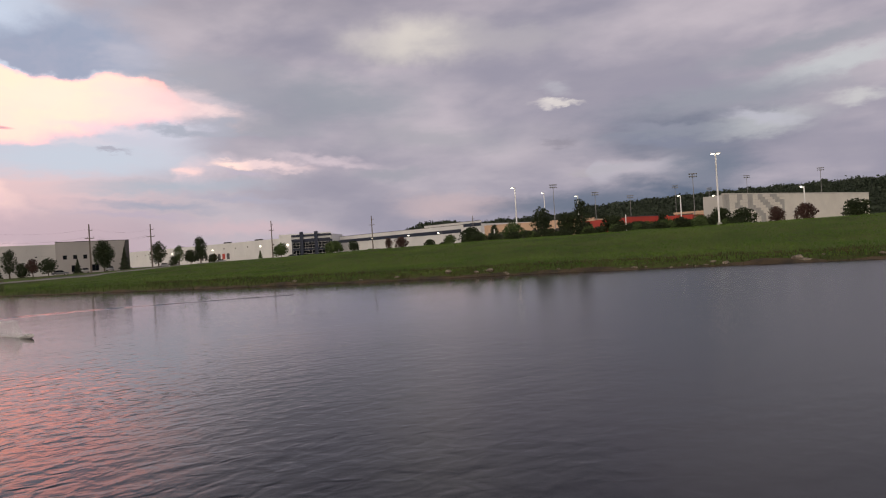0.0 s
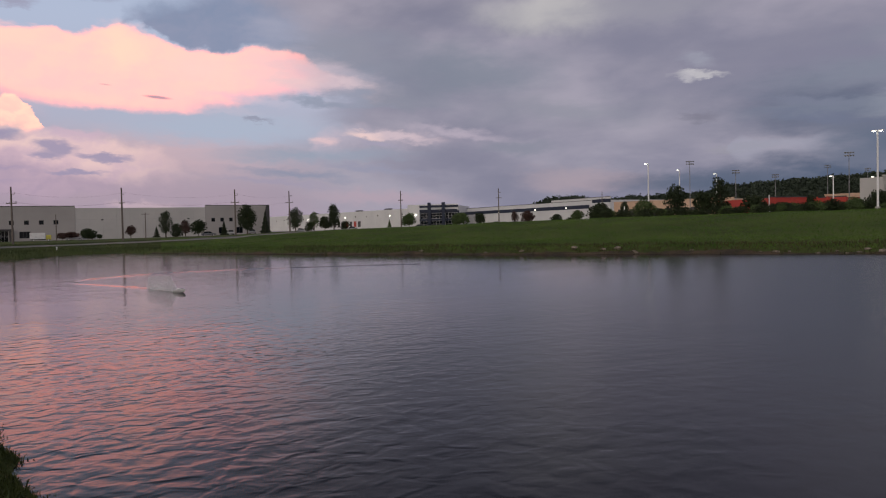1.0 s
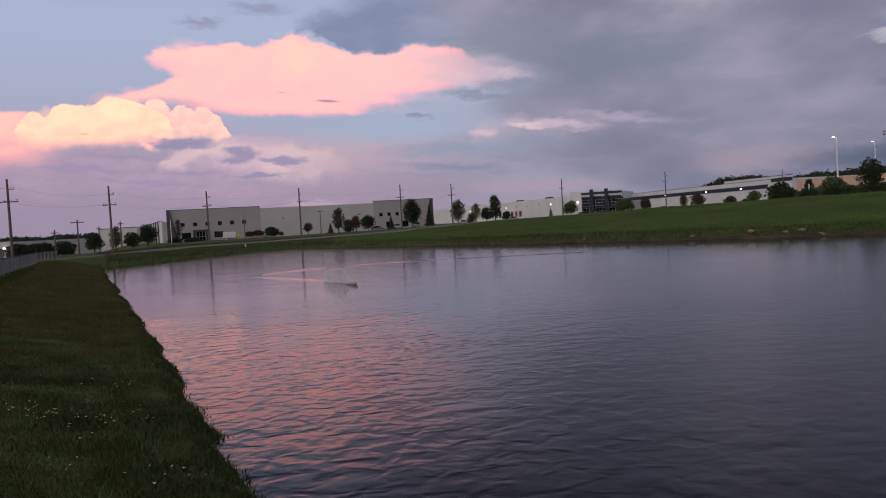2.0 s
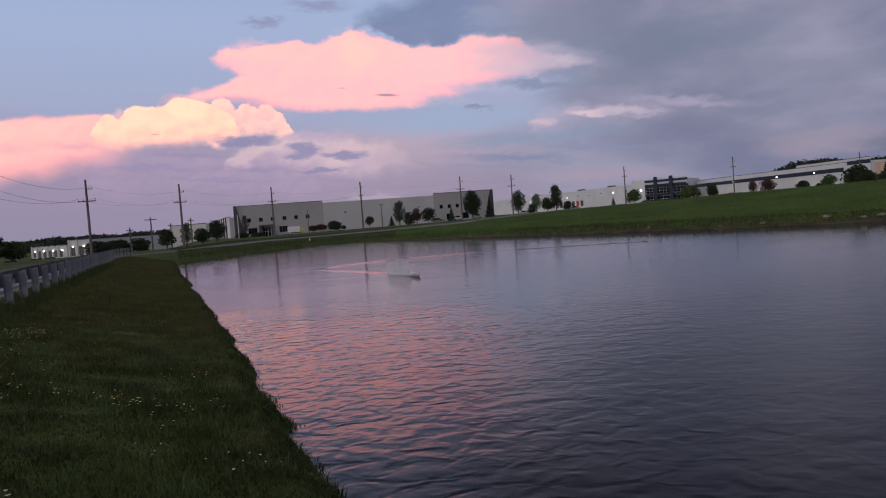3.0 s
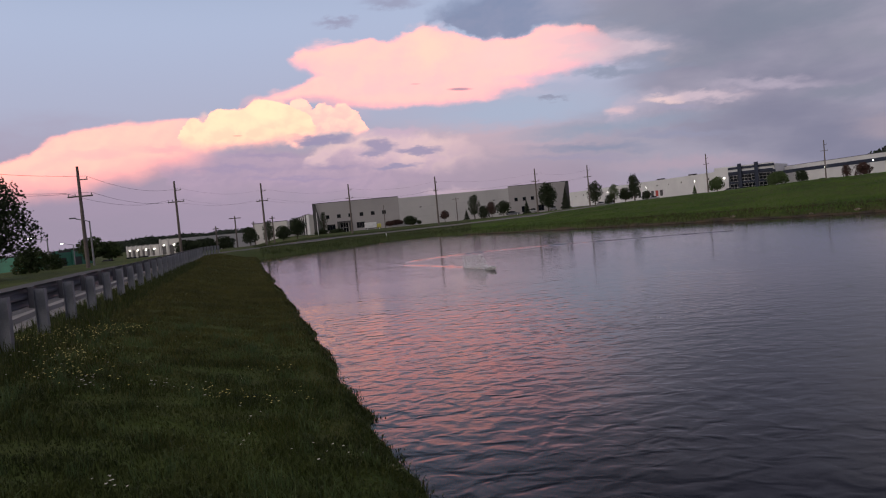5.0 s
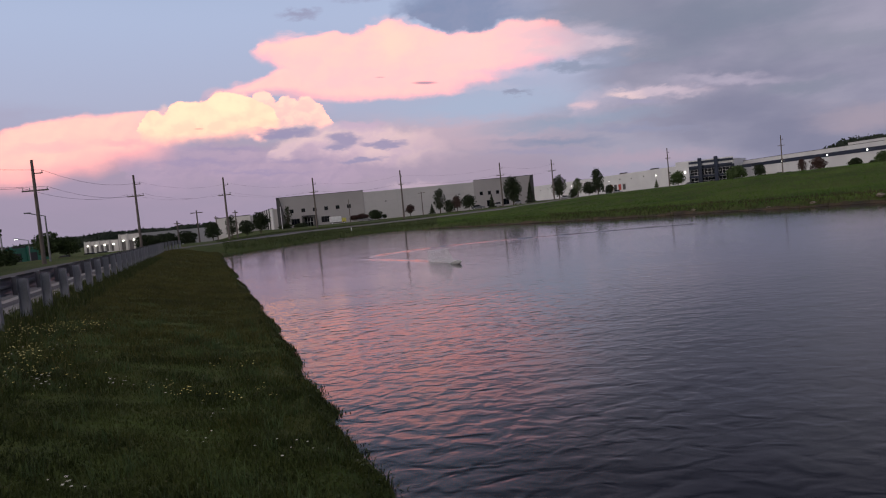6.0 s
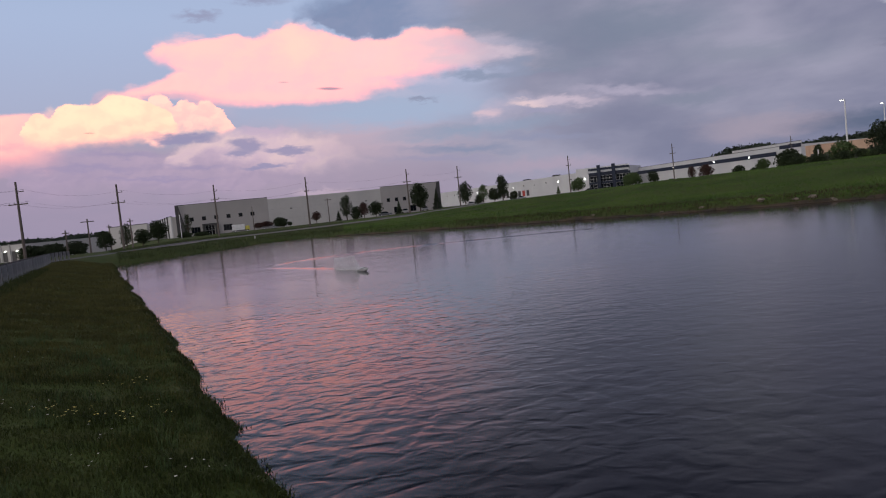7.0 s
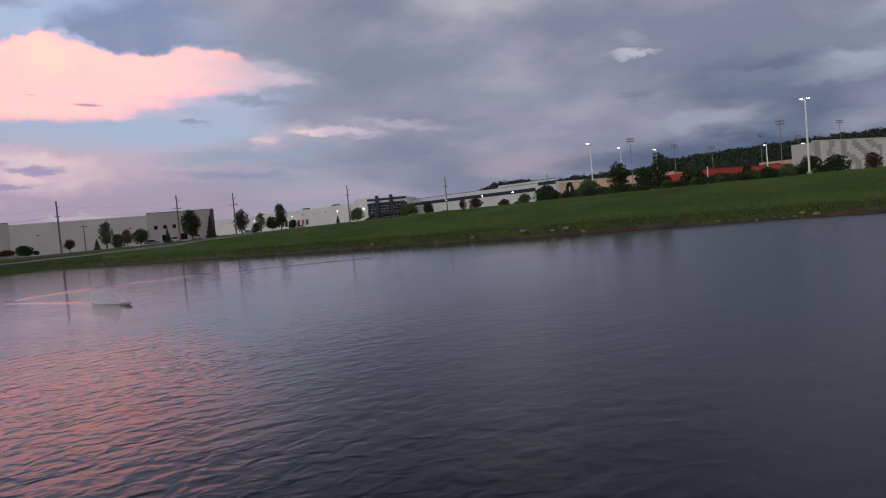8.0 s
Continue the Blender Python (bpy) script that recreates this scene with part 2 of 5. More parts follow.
tone = cloud(tone, -35.83, 6.31, 1.36, 0.55, (158, 148, 182), 0.60, 0.90, -3.8, shape='fine')
tone = cloud(tone, -36.32, 5.72, 1.36, 0.36, (158, 148, 182), 0.60, 0.90, -3.9, shape='fine')
tone = cloud(tone, -32.75, 5.61, 1.91, 0.32, (158, 148, 182), 0.60, 0.90, -4.2, shape='fine')
tone = cloud(tone, -34.42, 4.52, 1.82, 0.23, (158, 148, 182), 0.60, 0.90, -4.2, shape='fine')
tone = cloud(tone, -44.67, 6.26, 3.18, 0.23, (164, 148, 182), 0.90, 0.70, -3.1, shape='fine')
tone = cloud(tone, -46.80, 5.30, 4.09, 0.27, (164, 148, 182), 0.90, 0.70, -3.2, shape='fine')
tone = cloud(tone, -39.69, 4.88, 2.73, 0.27, (164, 148, 182), 0.90, 0.70, -3.8, shape='fine')
tone = cloud(tone, -42.33, 4.26, 4.09, 0.23, (164, 148, 182), 0.90, 0.70, -3.8, shape='fine')
tone = cloud(tone, -28.93, 10.10, 1.00, 0.12, (176, 150, 172), 0.60, 0.90, -4.4, shape='plain')
tone = cloud(tone, -32.43, 10.82, 0.41, 0.06, (214, 178, 188), 0.60, 0.80, -3.6, shape='plain')
tone = cloud(tone, -21.67, 8.56, 1.00, 0.18, (150, 152, 178), 0.70, 0.85, -5.5, shape='fine')
tone = cloud(tone, -46.65, 7.83, 0.36, 0.06, (214, 180, 170), 0.60, 0.80, -2.2, shape='plain')
# slate mass over the pink cloud
tone = bank(tone, ((-31.65, 15.42), (-30.22, 16.33), (-27.87, 17.39), (-24.18, 18.30), (-20.62, 18.14), (-18.03, 17.24), (-16.03, 14.97)),
            ((-31.67, 15.26), (-30.32, 15.26), (-28.59, 14.39), (-26.85, 13.72), (-24.15, 13.53), (-22.54, 13.97), (-20.07, 14.05), (-16.14, 13.51)), (132, 144, 178), (144, 150, 182), soft=1.6, low=0.3, rag=1.6, fade=(-23.06, -16.46))
tone = cloud(tone, -20.62, 15.51, 3.18, 1.18, (160, 162, 190), 0.90, 0.80, -6.5, shape='wispy')
tone = cloud(tone, -38.16, 15.86, 1.64, 0.36, (158, 158, 188), 0.70, 0.90, -1.8, shape='fine')
tone = cloud(tone, -33.65, 17.00, 2.36, 0.41, (156, 158, 188), 0.80, 0.85, -2.9, shape='fine')
# slate streaks and the pink shelf
tone = cloud(tone, -16.85, 9.97, 3.18, 0.36, (146, 152, 178), 0.80, 0.85, -6.7, shape='fine')
tone = cloud(tone, -14.23, 10.17, 2.27, 0.55, (150, 154, 180), 0.90, 0.70, -7.2, shape='wispy')
tone = bank(tone, ((-17.74, 6.94), (-16.57, 7.87), (-14.37, 8.14), (-11.41, 7.87), (-8.12, 7.71), (-3.40, 7.87), (-0.08, 7.76)),
            ((-17.77, 6.59), (-15.82, 6.22), (-13.61, 6.85), (-11.49, 6.78), (-8.19, 6.63), (-3.48, 6.42), (-0.15, 6.59)), (206, 186, 206), (186, 176, 200), soft=0.9, low=0.9, rag=1.6, most=0.6, fade=(-12.98, -0.8))
tone = cloud(tone, -13.34, 7.51, 1.55, 0.36, (240, 208, 212), 0.80, 0.90, -6.7, shape='fine')
tone = cloud(tone, -10.61, 7.35, 3.18, 0.36, (214, 192, 208), 0.90, 0.80, -7.2, shape='fine')
tone = cloud(tone, -6.13, 7.52, 4.09, 0.45, (196, 182, 204), 1.00, 0.60, -8.0, shape='fine')
tone = cloud(tone, -16.54, 7.08, 1.18, 0.41, (226, 194, 206), 0.80, 0.80, -6.1, shape='fine')
tone = cloud(tone, -12.34, 6.70, 1.55, 0.23, (164, 158, 186), 0.70, 0.80, -6.6, shape='fine')
tone = cloud(tone, -19.03, 4.50, 5.00, 0.41, (142, 146, 174), 0.90, 0.85, -5.5, shape='fine')
tone = cloud(tone, -12.90, 4.78, 4.55, 0.36, (150, 150, 178), 0.90, 0.80, -6.2, shape='fine')
tone = cloud(tone, -20.43, 3.83, 4.55, 0.27, (160, 152, 180), 0.90, 0.70, -5.3, shape='fine')
# low pale heaps on the skyline
tone = cloud(tone, -30.3, 2.10, 2.74, 0.36, (196, 172, 190), 0.6, 0.7, -3, shape="puffy")
tone = cloud(tone, -12.2, 2.53, 5.93, 0.64, (180, 160, 180), 0.8, 0.7, -3, shape="puffy")
tone = cloud(tone, 2.9, 3.59, 2.74, 1.00, (164, 152, 170), 0.9, 0.8, -3, shape="puffy")
tone = cloud(tone, 4.2, 3.53, 5.02, 1.09, (166, 152, 170), 0.9, 0.8, -1, shape="wispy")
# grey side: pale openings, bands and the dark foot
tone = cloud(tone, 1.4, 16.44, 5.70, 1.82, (192, 188, 196), 0.9, 0.8, -1)
tone = cloud(tone, 9.1, 16.20, 6.17, 1.37, (150, 148, 168), 0.9, 0.8, -1, shape="wispy")
tone = cloud(tone, -5.0, 12.12, 6.99, 2.10, (128, 134, 156), 0.9, 0.8, -1, shape="wispy")
tone = cloud(tone, 2.5, 8.78, 7.38, 1.37, (140, 142, 162), 0.9, 0.6, -1, shape="wispy")
tone = cloud(tone, -1.1, 6.21, 3.21, 0.64, (136, 138, 160), 0.8, 0.8, -1, shape="fine")
tone = cloud(tone, 21.6, 2.48, 12.78, 2.01, (80, 93, 121), 0.9, 0.95, -1, shape="wispy")
tone = cloud(tone, 12.6, 3.02, 6.85, 0.82, (92, 102, 128), 0.9, 0.85, -1, shape="fine")
tone = cloud(tone, 21.6, 7.77, 8.74, 2.28, (96, 104, 130), 0.9, 0.85, -1, shape="wispy")
tone = cloud(tone, 23.3, 5.10, 3.20, 1.82, (92, 104, 130), 0.9, 0.8, -1, shape="wispy")
tone = cloud(tone, 15.8, 5.53, 2.75, 0.32, (150, 148, 166), 0.7, 0.7, 5, shape="fine")
tone = cloud(tone, 12.7, 7.86, 1.29, 0.41, (126, 124, 146), 0.8, 0.8, -1, shape="fine")
tone = cloud(tone, 27.5, 7.86, 4.14, 1.00, (164, 168, 186), 0.8, 0.8, 3, shape="fine")
tone = cloud(tone, 20.8, 7.84, 5.52, 0.64, (122, 128, 152), 0.8, 0.8, -1, shape="fine")
tone = cloud(tone, 32.4, 11.33, 5.11, 0.82, (170, 176, 194), 0.8, 0.8, 9, shape="fine")
tone = cloud(tone, 30.3, 12.84, 7.48, 0.82, (128, 134, 156), 0.9, 0.7, 5, shape="fine")
tone = cloud(tone, 25.7, 9.99, 9.26, 1.19, (130, 136, 158), 0.9, 0.7, 1, shape="fine")
tone = cloud(tone, 33.6, 8.82, 1.85, 0.55, (176, 178, 194), 0.8, 0.8, 1, shape="fine")
# pale rent and long pale streak in the grey
tone = cloud(tone, 12.57, 10.92, 2.00, 0.23, (196, 192, 204), 0.80, 0.80, -8.3, shape='fine')
tone = cloud(tone, 11.88, 10.72, 0.73, 0.36, (192, 188, 202), 0.80, 0.70, -8.0, shape='fine')
tone = cloud(tone, 12.44, 12.05, 1.18, 0.55, (164, 166, 188), 1.00, 0.50, -8.5, shape='fine')
tone = bank(tone, ((14.46, 5.57), (16.72, 5.91), (19.47, 5.79), (22.47, 5.33)),
            ((14.44, 5.32), (17.86, 5.01), (20.94, 4.85), (22.44, 4.93)), (158, 158, 182), (158, 158, 182), soft=0.25, low=0.6, rag=0.5, most=0.55, fade=(19.47, 22.39))
tone = cloud(tone, 20.72, 7.24, 4.09, 0.41, (112, 118, 146), 0.90, 0.80, -8.9, shape='fine')
tone = cloud(tone, 27.56, 8.23, 2.73, 0.45, (162, 164, 190), 0.80, 0.70, -10.7, shape='fine')
tone = cloud(tone, 19.65, 8.42, 3.64, 0.36, (124, 128, 154), 0.90, 0.70, -9.1, shape='fine')
W.link(tone, background.inputs["Color"])
background.inputs["Strength"].default_value = 1.0

sun = new("sun", bpy.data.lights.new("sun", "SUN"))
sun.data.energy, sun.data.angle, sun.data.color = 0.25, radians(30), (1.0, 0.88, 0.84)
sun.matrix_world = look((0, 0, 60), (-60 * math.sin(radians(SUN_AZ)), -60 * math.cos(radians(SUN_AZ)), 52))


# ---- materials ----
def material(name):
    m = bpy.data.materials.new(name)
    m.use_nodes = True
    T = Tree(m.node_tree)
    return m, T, m.node_tree.nodes["Principled BSDF"]


def surface(name, a, b, rough=0.7, scale=3.0, metal=0.0, bump=0.2, grain=40.0, dist=0.01, island=0.0, each=0.0, stretch=(1, 1, 1), spec=0.5):
    """A worn surface: two tones mixed by stains and grain, fine relief, per-piece shifts."""
    m, T, p = material(name)
    at = T.mapped(T.node("ShaderNodeTexCoord").outputs["Object"], scale=stretch)
    stain = T.noise(at, scale, 6, 0.6)
    fine_grain = T.noise(at, grain, 3, 0.6)
    fac = T.span(T.math("ADD", T.math("MULTIPLY", stain, 0.75), T.math("MULTIPLY", fine_grain, 0.25)), 0.3, 0.7)
    if island:
        fac = T.math("ADD", T.math("MULTIPLY", fac, 1 - island), T.math("MULTIPLY", T.node("ShaderNodeNewGeometry").outputs["Random Per Island"], island))
    if each:
        fac = T.math("ADD", T.math("MULTIPLY", fac, 1 - each), T.math("MULTIPLY", T.node("ShaderNodeObjectInfo").outputs["Random"], each))
    T.link(T.mix(fac, a, b), p.inputs["Base Color"])
    T.link(T.span(stain, 0.2, 0.8, max(rough - 0.12, 0.02), min(rough + 0.12, 1.0)), p.inputs["Roughness"])
    p.inputs["Metallic"].default_value = metal
    p.inputs["Specular IOR Level"].default_value = spec
    if bump:
        n = T.node("ShaderNodeBump")
        n.inputs["Strength"].default_value, n.inputs["Distance"].default_value = bump, dist
        T.link(fine_grain, n.inputs["Height"])
        T.link(n.outputs[0], p.inputs["Normal"])
    return m


def glowing(name, colour, strength):
    m, T, p = material(name)
    p.inputs["Base Color"].default_value = (0.8, 0.8, 0.8, 1)
    p.inputs["Emission Color"].default_value, p.inputs["Emission Strength"].default_value = (*colour, 1), strength
    return m


def leaves(name, a, b, patch=0.9):
    m, T, p = material(name)
    r = T.node("ShaderNodeNewGeometry").outputs["Random Per Island"]
    n = T.span(T.noise(T.node("ShaderNodeTexCoord").outputs["Object"], patch, 5, 0.65), 0.35, 0.68)
    T.link(T.mix(T.math("ADD", T.math("MULTIPLY", r, 0.5), T.math("MULTIPLY", n, 0.5)), a, b), p.inputs["Base Color"])
    p.inputs["Roughness"].default_value, p.inputs["Specular IOR Level"].default_value = 0.65, 0.25
    return m


M_GRASS_BLADE = leaves("grass_blades", (0.019, 0.031, 0.006), (0.060, 0.076, 0.014))
# olive, and lighter than grass_blades: brightening at a flatter view put into the colour
M_OLIVE_BLADE = leaves("olive_grass_blades", (0.042, 0.046, 0.011), (0.118, 0.112, 0.028))
# darker blades: the shade on the far-left bank is put into their colour
M_SHADED_BLADE = leaves("shaded_bank_blades", (0.026, 0.042, 0.010), (0.066, 0.085, 0.024), 0.3)
M_FAR_BLADE = leaves("tall_grass_blades", (0.038, 0.094, 0.012), (0.115, 0.180, 0.032), 0.14)
# brownish grass, darkened further for the shade on the steep lower bank
M_DRY_BLADE = leaves("dry_bank_grass", (0.026, 0.034, 0.010), (0.085, 0.072, 0.028), 0.25)
M_LEAF = leaves("dark_leaves", (0.012, 0.022, 0.009), (0.038, 0.054, 0.019))
M_LEAF_MID = leaves("mid_green_leaves", (0.018, 0.034, 0.010), (0.052, 0.074, 0.022))
M_LEAF_LIGHT = leaves("light_leaves", (0.04, 0.07, 0.022), (0.09, 0.13, 0.045))
M_LEAF_RED = leaves("reddish_leaves", (0.045, 0.022, 0.02), (0.09, 0.05, 0.04))
M_NEEDLE = leaves("conifer_needles", (0.014, 0.024, 0.012), (0.035, 0.05, 0.02))
M_WOODS = leaves("far_woods", (0.022, 0.034, 0.024), (0.046, 0.062, 0.040))
M_BARK = surface("bark", (0.05, 0.04, 0.03), (0.12, 0.09, 0.07), 0.9, 2, bump=0.5)
M_POLE = surface("weathered_pole_wood", (0.09, 0.075, 0.065), (0.17, 0.14, 0.125), 0.85, 1.5, bump=0.3, stretch=(6, 6, 0.6))
M_WIRE = surface("wire", (0.05, 0.05, 0.055), (0.08, 0.08, 0.085), 0.6, 2, bump=0)
M_STEEL = surface("galvanised_steel", (0.17, 0.18, 0.20), (0.32, 0.33, 0.36), 0.5, 4, metal=0.7, bump=0.08, each=0.3)
# darker than the posts' steel: shade on the rail's back put into the colour
M_SHADED_BEAM = surface("shaded_galvanised_rail", (0.085, 0.09, 0.105), (0.16, 0.165, 0.19), 0.55, 1.5, metal=0.5, bump=0.08)
M_BLOCK = surface("guardrail_block", (0.06, 0.06, 0.068), (0.12, 0.12, 0.13), 0.7, 6, bump=0.2, each=0.3)
M_ROAD = surface("asphalt_road", (0.045, 0.046, 0.05), (0.075, 0.075, 0.08), 0.85, 0.4, grain=25, bump=0.25)
M_KERB = surface("kerb_concrete", (0.32, 0.31, 0.30), (0.45, 0.44, 0.42), 0.85, 0.8, grain=25)
M_GUTTER = surface("weathered_gutter", (0.17, 0.165, 0.16), (0.27, 0.26, 0.25), 0.85, 0.8, grain=25)
M_DIRT = surface("bank_earth", (0.012, 0.010, 0.006), (0.075, 0.052, 0.030), 0.95, 0.9, bump=0.5)
M_ROCK = surface("rip_rap", (0.06, 0.05, 0.04), (0.30, 0.25, 0.20), 0.9, 2.5, bump=0.4)
M_TAN = surface("tan_panel", (0.43, 0.42, 0.415), (0.50, 0.485, 0.475), 0.8, 0.12, grain=6, bump=0.06)
M_TAN_DARK = surface("taupe_panel", (0.31, 0.295, 0.29), (0.37, 0.352, 0.345), 0.8, 0.12, grain=6, bump=0.06)
M_WHITE = surface("white_panel", (0.56, 0.56, 0.58), (0.66, 0.66, 0.67), 0.75, 0.1, grain=6, bump=0.06)
M_BLUE = surface("blue_band", (0.006, 0.012, 0.032), (0.012, 0.021, 0.050), 0.65, 0.2, grain=8, bump=0.05)
M_CREAM = surface("cream_cladding", (0.60, 0.57, 0.52), (0.70, 0.67, 0.61), 0.7, 0.3, bump=0.05)
M_PALE = surface("pale_cladding", (0.50, 0.48, 0.45), (0.58, 0.56, 0.52), 0.7, 0.3, bump=0.05)
M_ROOF = surface("roof_membrane", (0.25, 0.25, 0.25), (0.4, 0.4, 0.4), 0.9, 0.2)
M_TRIM = surface("dark_trim", (0.035, 0.033, 0.035), (0.06, 0.057, 0.06), 0.5, 1.0, bump=0.05)
M_PEACH = surface("peach_wall", (0.50, 0.34, 0.24), (0.60, 0.42, 0.31), 0.85, 0.3, grain=8, bump=0.08)
M_RED = surface("red_metal", (0.34, 0.03, 0.022), (0.48, 0.055, 0.035), 0.5, 0.5, bump=0.05)
M_GREEN = surface("green_metal", (0.03, 0.16, 0.10), (0.05, 0.22, 0.14), 0.5, 0.5, bump=0.05)
# very pale: the lamps' light on their own poles is put into the colour
M_LAMP_POLE = surface("pale_lamp_pole", (0.68, 0.68, 0.7), (0.8, 0.8, 0.8), 0.45, 3, metal=0.0, bump=0.05)
M_DARK_POLE = surface("grey_mast", (0.17, 0.17, 0.18), (0.26, 0.26, 0.27), 0.5, 3, metal=0.2, bump=0.05)
M_PAINT = surface("white_vehicle_paint", (0.6, 0.6, 0.6), (0.72, 0.72, 0.72), 0.3, 0.8, bump=0)
M_CAR = surface("car_paint", (0.08, 0.09, 0.11), (0.5, 0.5, 0.52), 0.3, 0.4, bump=0, each=0.95)
M_YELLOW = surface("yellow_paint", (0.45, 0.40, 0.06), (0.55, 0.5, 0.1), 0.5, 2, bump=0)
M_RUBBER = surface("rubber", (0.015, 0.015, 0.015), (0.035, 0.035, 0.035), 0.85, 4, bump=0.1)
M_BOAT = surface("white_gelcoat", (0.70, 0.70, 0.71), (0.78, 0.78, 0.78), 0.2, 3, bump=0)
M_FLOWER = leaves("yellow_petals", (0.60, 0.50, 0.12), (0.76, 0.68, 0.30))
M_CLOVER = leaves("white_petals", (0.42, 0.40, 0.34), (0.62, 0.60, 0.52))
M_FOAM = surface("foam", (0.78, 0.79, 0.80), (0.88, 0.88, 0.89), 0.9, 5, bump=0.3)
M_LIGHT = glowing("lit_lamp_glass", (1.0, 0.97, 0.9), 6.0)
M_WALL_LIGHT = glowing("lit_wall_pack", (1.0, 0.95, 0.85), 5.0)
M_GLASS, T_, p_ = material("window_glass")
p_.inputs["Base Color"].default_value, p_.inputs["Roughness"].default_value = (0.005, 0.007, 0.010, 1), 0.06
p_.inputs["Specular IOR Level"].default_value = 0.18

M_GROUND, T_, p_ = material("meadow_ground")
at_ = T_.node("ShaderNodeTexCoord").outputs["Object"]
patch = T_.noise(at_, 0.09, 6, 0.6)
tuft = T_.noise(at_, 1.3, 5, 0.65)
soil = T_.noise(at_, 9.0, 4, 0.6)
g_ = T_.mix(T_.span(patch, 0.35, 0.65), (0.035, 0.058, 0.013), (0.068, 0.095, 0.024))
g_ = T_.mix(T_.span(tuft, 0.4, 0.75, 0, 0.7), g_, (0.07, 0.072, 0.024))
g_ = T_.mix(T_.span(soil, 0.55, 0.8, 0, 0.5), g_, (0.05, 0.04, 0.025))
T_.link(g_, p_.inputs["Base Color"])
p_.inputs["Roughness"].default_value, p_.inputs["Specular IOR Level"].default_value = 0.95, 0.15
b_ = T_.node("ShaderNodeBump")
b_.inputs["Strength"].default_value, b_.inputs["Distance"].default_value = 0.8, 0.15
T_.link(T_.math("ADD", tuft, T_.math("MULTIPLY", soil, 0.4)), b_.inputs["Height"])
T_.link(b_.outputs[0], p_.inputs["Normal"])

M_WATER, T_, p_ = material("pond_water")
at_ = T_.node("ShaderNodeTexCoord").outputs["Object"]
p_.inputs["Base Color"].default_value = (0.006, 0.008, 0.011, 1)
p_.inputs["IOR"].default_value = 1.333
chop = T_.noise(T_.mapped(at_, rot=(0, 0, radians(33)), scale=(1.0, 0.85, 1), kind="TEXTURE"), 3.3, 1.6, 0.45, distort=0.5)
cross = T_.noise(T_.mapped(at_, rot=(0, 0, radians(5)), scale=(1.0, 0.6, 1), kind="TEXTURE"), 4.2, 1.5, 0.45, distort=0.3)
swell = T_.noise(T_.mapped(at_, rot=(0, 0, radians(25)), scale=(1.0, 0.5, 1), kind="TEXTURE"), 0.5, 2, 0.5)
calm = T_.span(T_.noise(T_.mapped(at_, rot=(0, 0, radians(35)), scale=(1, 0.4, 1), kind="TEXTURE"), 0.09, 4, 0.55), 0.35, 0.65, 0.6, 1.0)
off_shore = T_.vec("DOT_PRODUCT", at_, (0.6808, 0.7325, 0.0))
# ripples flatten with distance from the origin, the camera's place, and off the shore
chop_fade = T_.math("MULTIPLY", T_.span(T_.vec("LENGTH", at_), 9.0, 24.0, 1.3, 0.30), T_.span(off_shore, 20.0, 44.0, 1.0, 0.25))
# chop runs along the near bank; out on the open side the wind only frosts the surface
east = T_.vec("DOT_PRODUCT", at_, (0.93, -0.37, 0.0))
open_side = T_.span(east, -13.0, 2.0)
waves = T_.math("MULTIPLY", T_.math("ADD", T_.math("MULTIPLY", chop, 0.027), T_.math("MULTIPLY", cross, 0.004)), T_.math("SUBTRACT", 1.0, T_.math("MULTIPLY", open_side, 0.8)))
high = T_.math("ADD", waves, T_.math("MULTIPLY", swell, 0.018))
T_.link(T_.math("MULTIPLY_ADD", open_side, 0.18, 0.08), p_.inputs["Roughness"])
b_ = T_.node("ShaderNodeBump")
b_.inputs["Strength"].default_value, b_.inputs["Distance"].default_value = 1.0, 1.0
T_.link(T_.math("MULTIPLY", T_.math("MULTIPLY", high, calm), chop_fade), b_.inputs["Height"])
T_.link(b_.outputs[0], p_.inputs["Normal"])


# ---- building helpers ----
def part(name, bm, mat, parent=None, label="", kind=""):
    me = bpy.data.meshes.new(name)
    bm.to_mesh(me)
    bm.free()
    me.materials.append(mat)
    ob = new(name, me)
    ob.parent = parent
    return tagged(ob, label=label, kind=kind)


def rawpart(name, verts, faces, mat, parent=None, label="", kind="", smooth=False):
    me = bpy.data.meshes.new(name)
    me.from_pydata(verts, [], faces)
    if smooth:
        me.shade_smooth()
    me.materials.append(mat)
    ob = new(name, me)
    ob.parent = parent
    return tagged(ob, label=label, kind=kind)


def empty(name, m, label, category, group=""):
    ob = new(name)
    ob.matrix_basis = m
    return tagged(ob, label=label, category=category, group=group)


def box(bm, x0, x1, y0, y1, z0, z1, bevel=0.0):
    r = bmesh.ops.create_cube(bm, size=1.0, matrix=Matrix.LocRotScale(((x0 + x1) / 2, (y0 + y1) / 2, (z0 + z1) / 2), None, (x1 - x0, y1 - y0, z1 - z0)))
    if bevel:
        bmesh.ops.bevel(bm, geom=list({e for v in r["verts"] for e in v.link_edges}), offset=bevel, segments=1, affect="EDGES")
    return bm


def boxed(*a, bevel=0.0):
    return box(bmesh.new(), *a, bevel=bevel)


def rod(bm, p, q, r0, r1=None, sides=8):
    p, q = Vector(p), Vector(q)
    m = Matrix.Translation((p + q) / 2) @ (q - p).to_track_quat("Z", "Y").to_matrix().to_4x4()
    bmesh.ops.create_cone(bm, cap_ends=True, segments=sides, radius1=r0, radius2=r0 if r1 is None else r1, depth=(q - p).length, matrix=m)
    return bm


def smooth01(a):
    a = np.clip(a, 0, 1)
    return a * a * (3 - 2 * a)


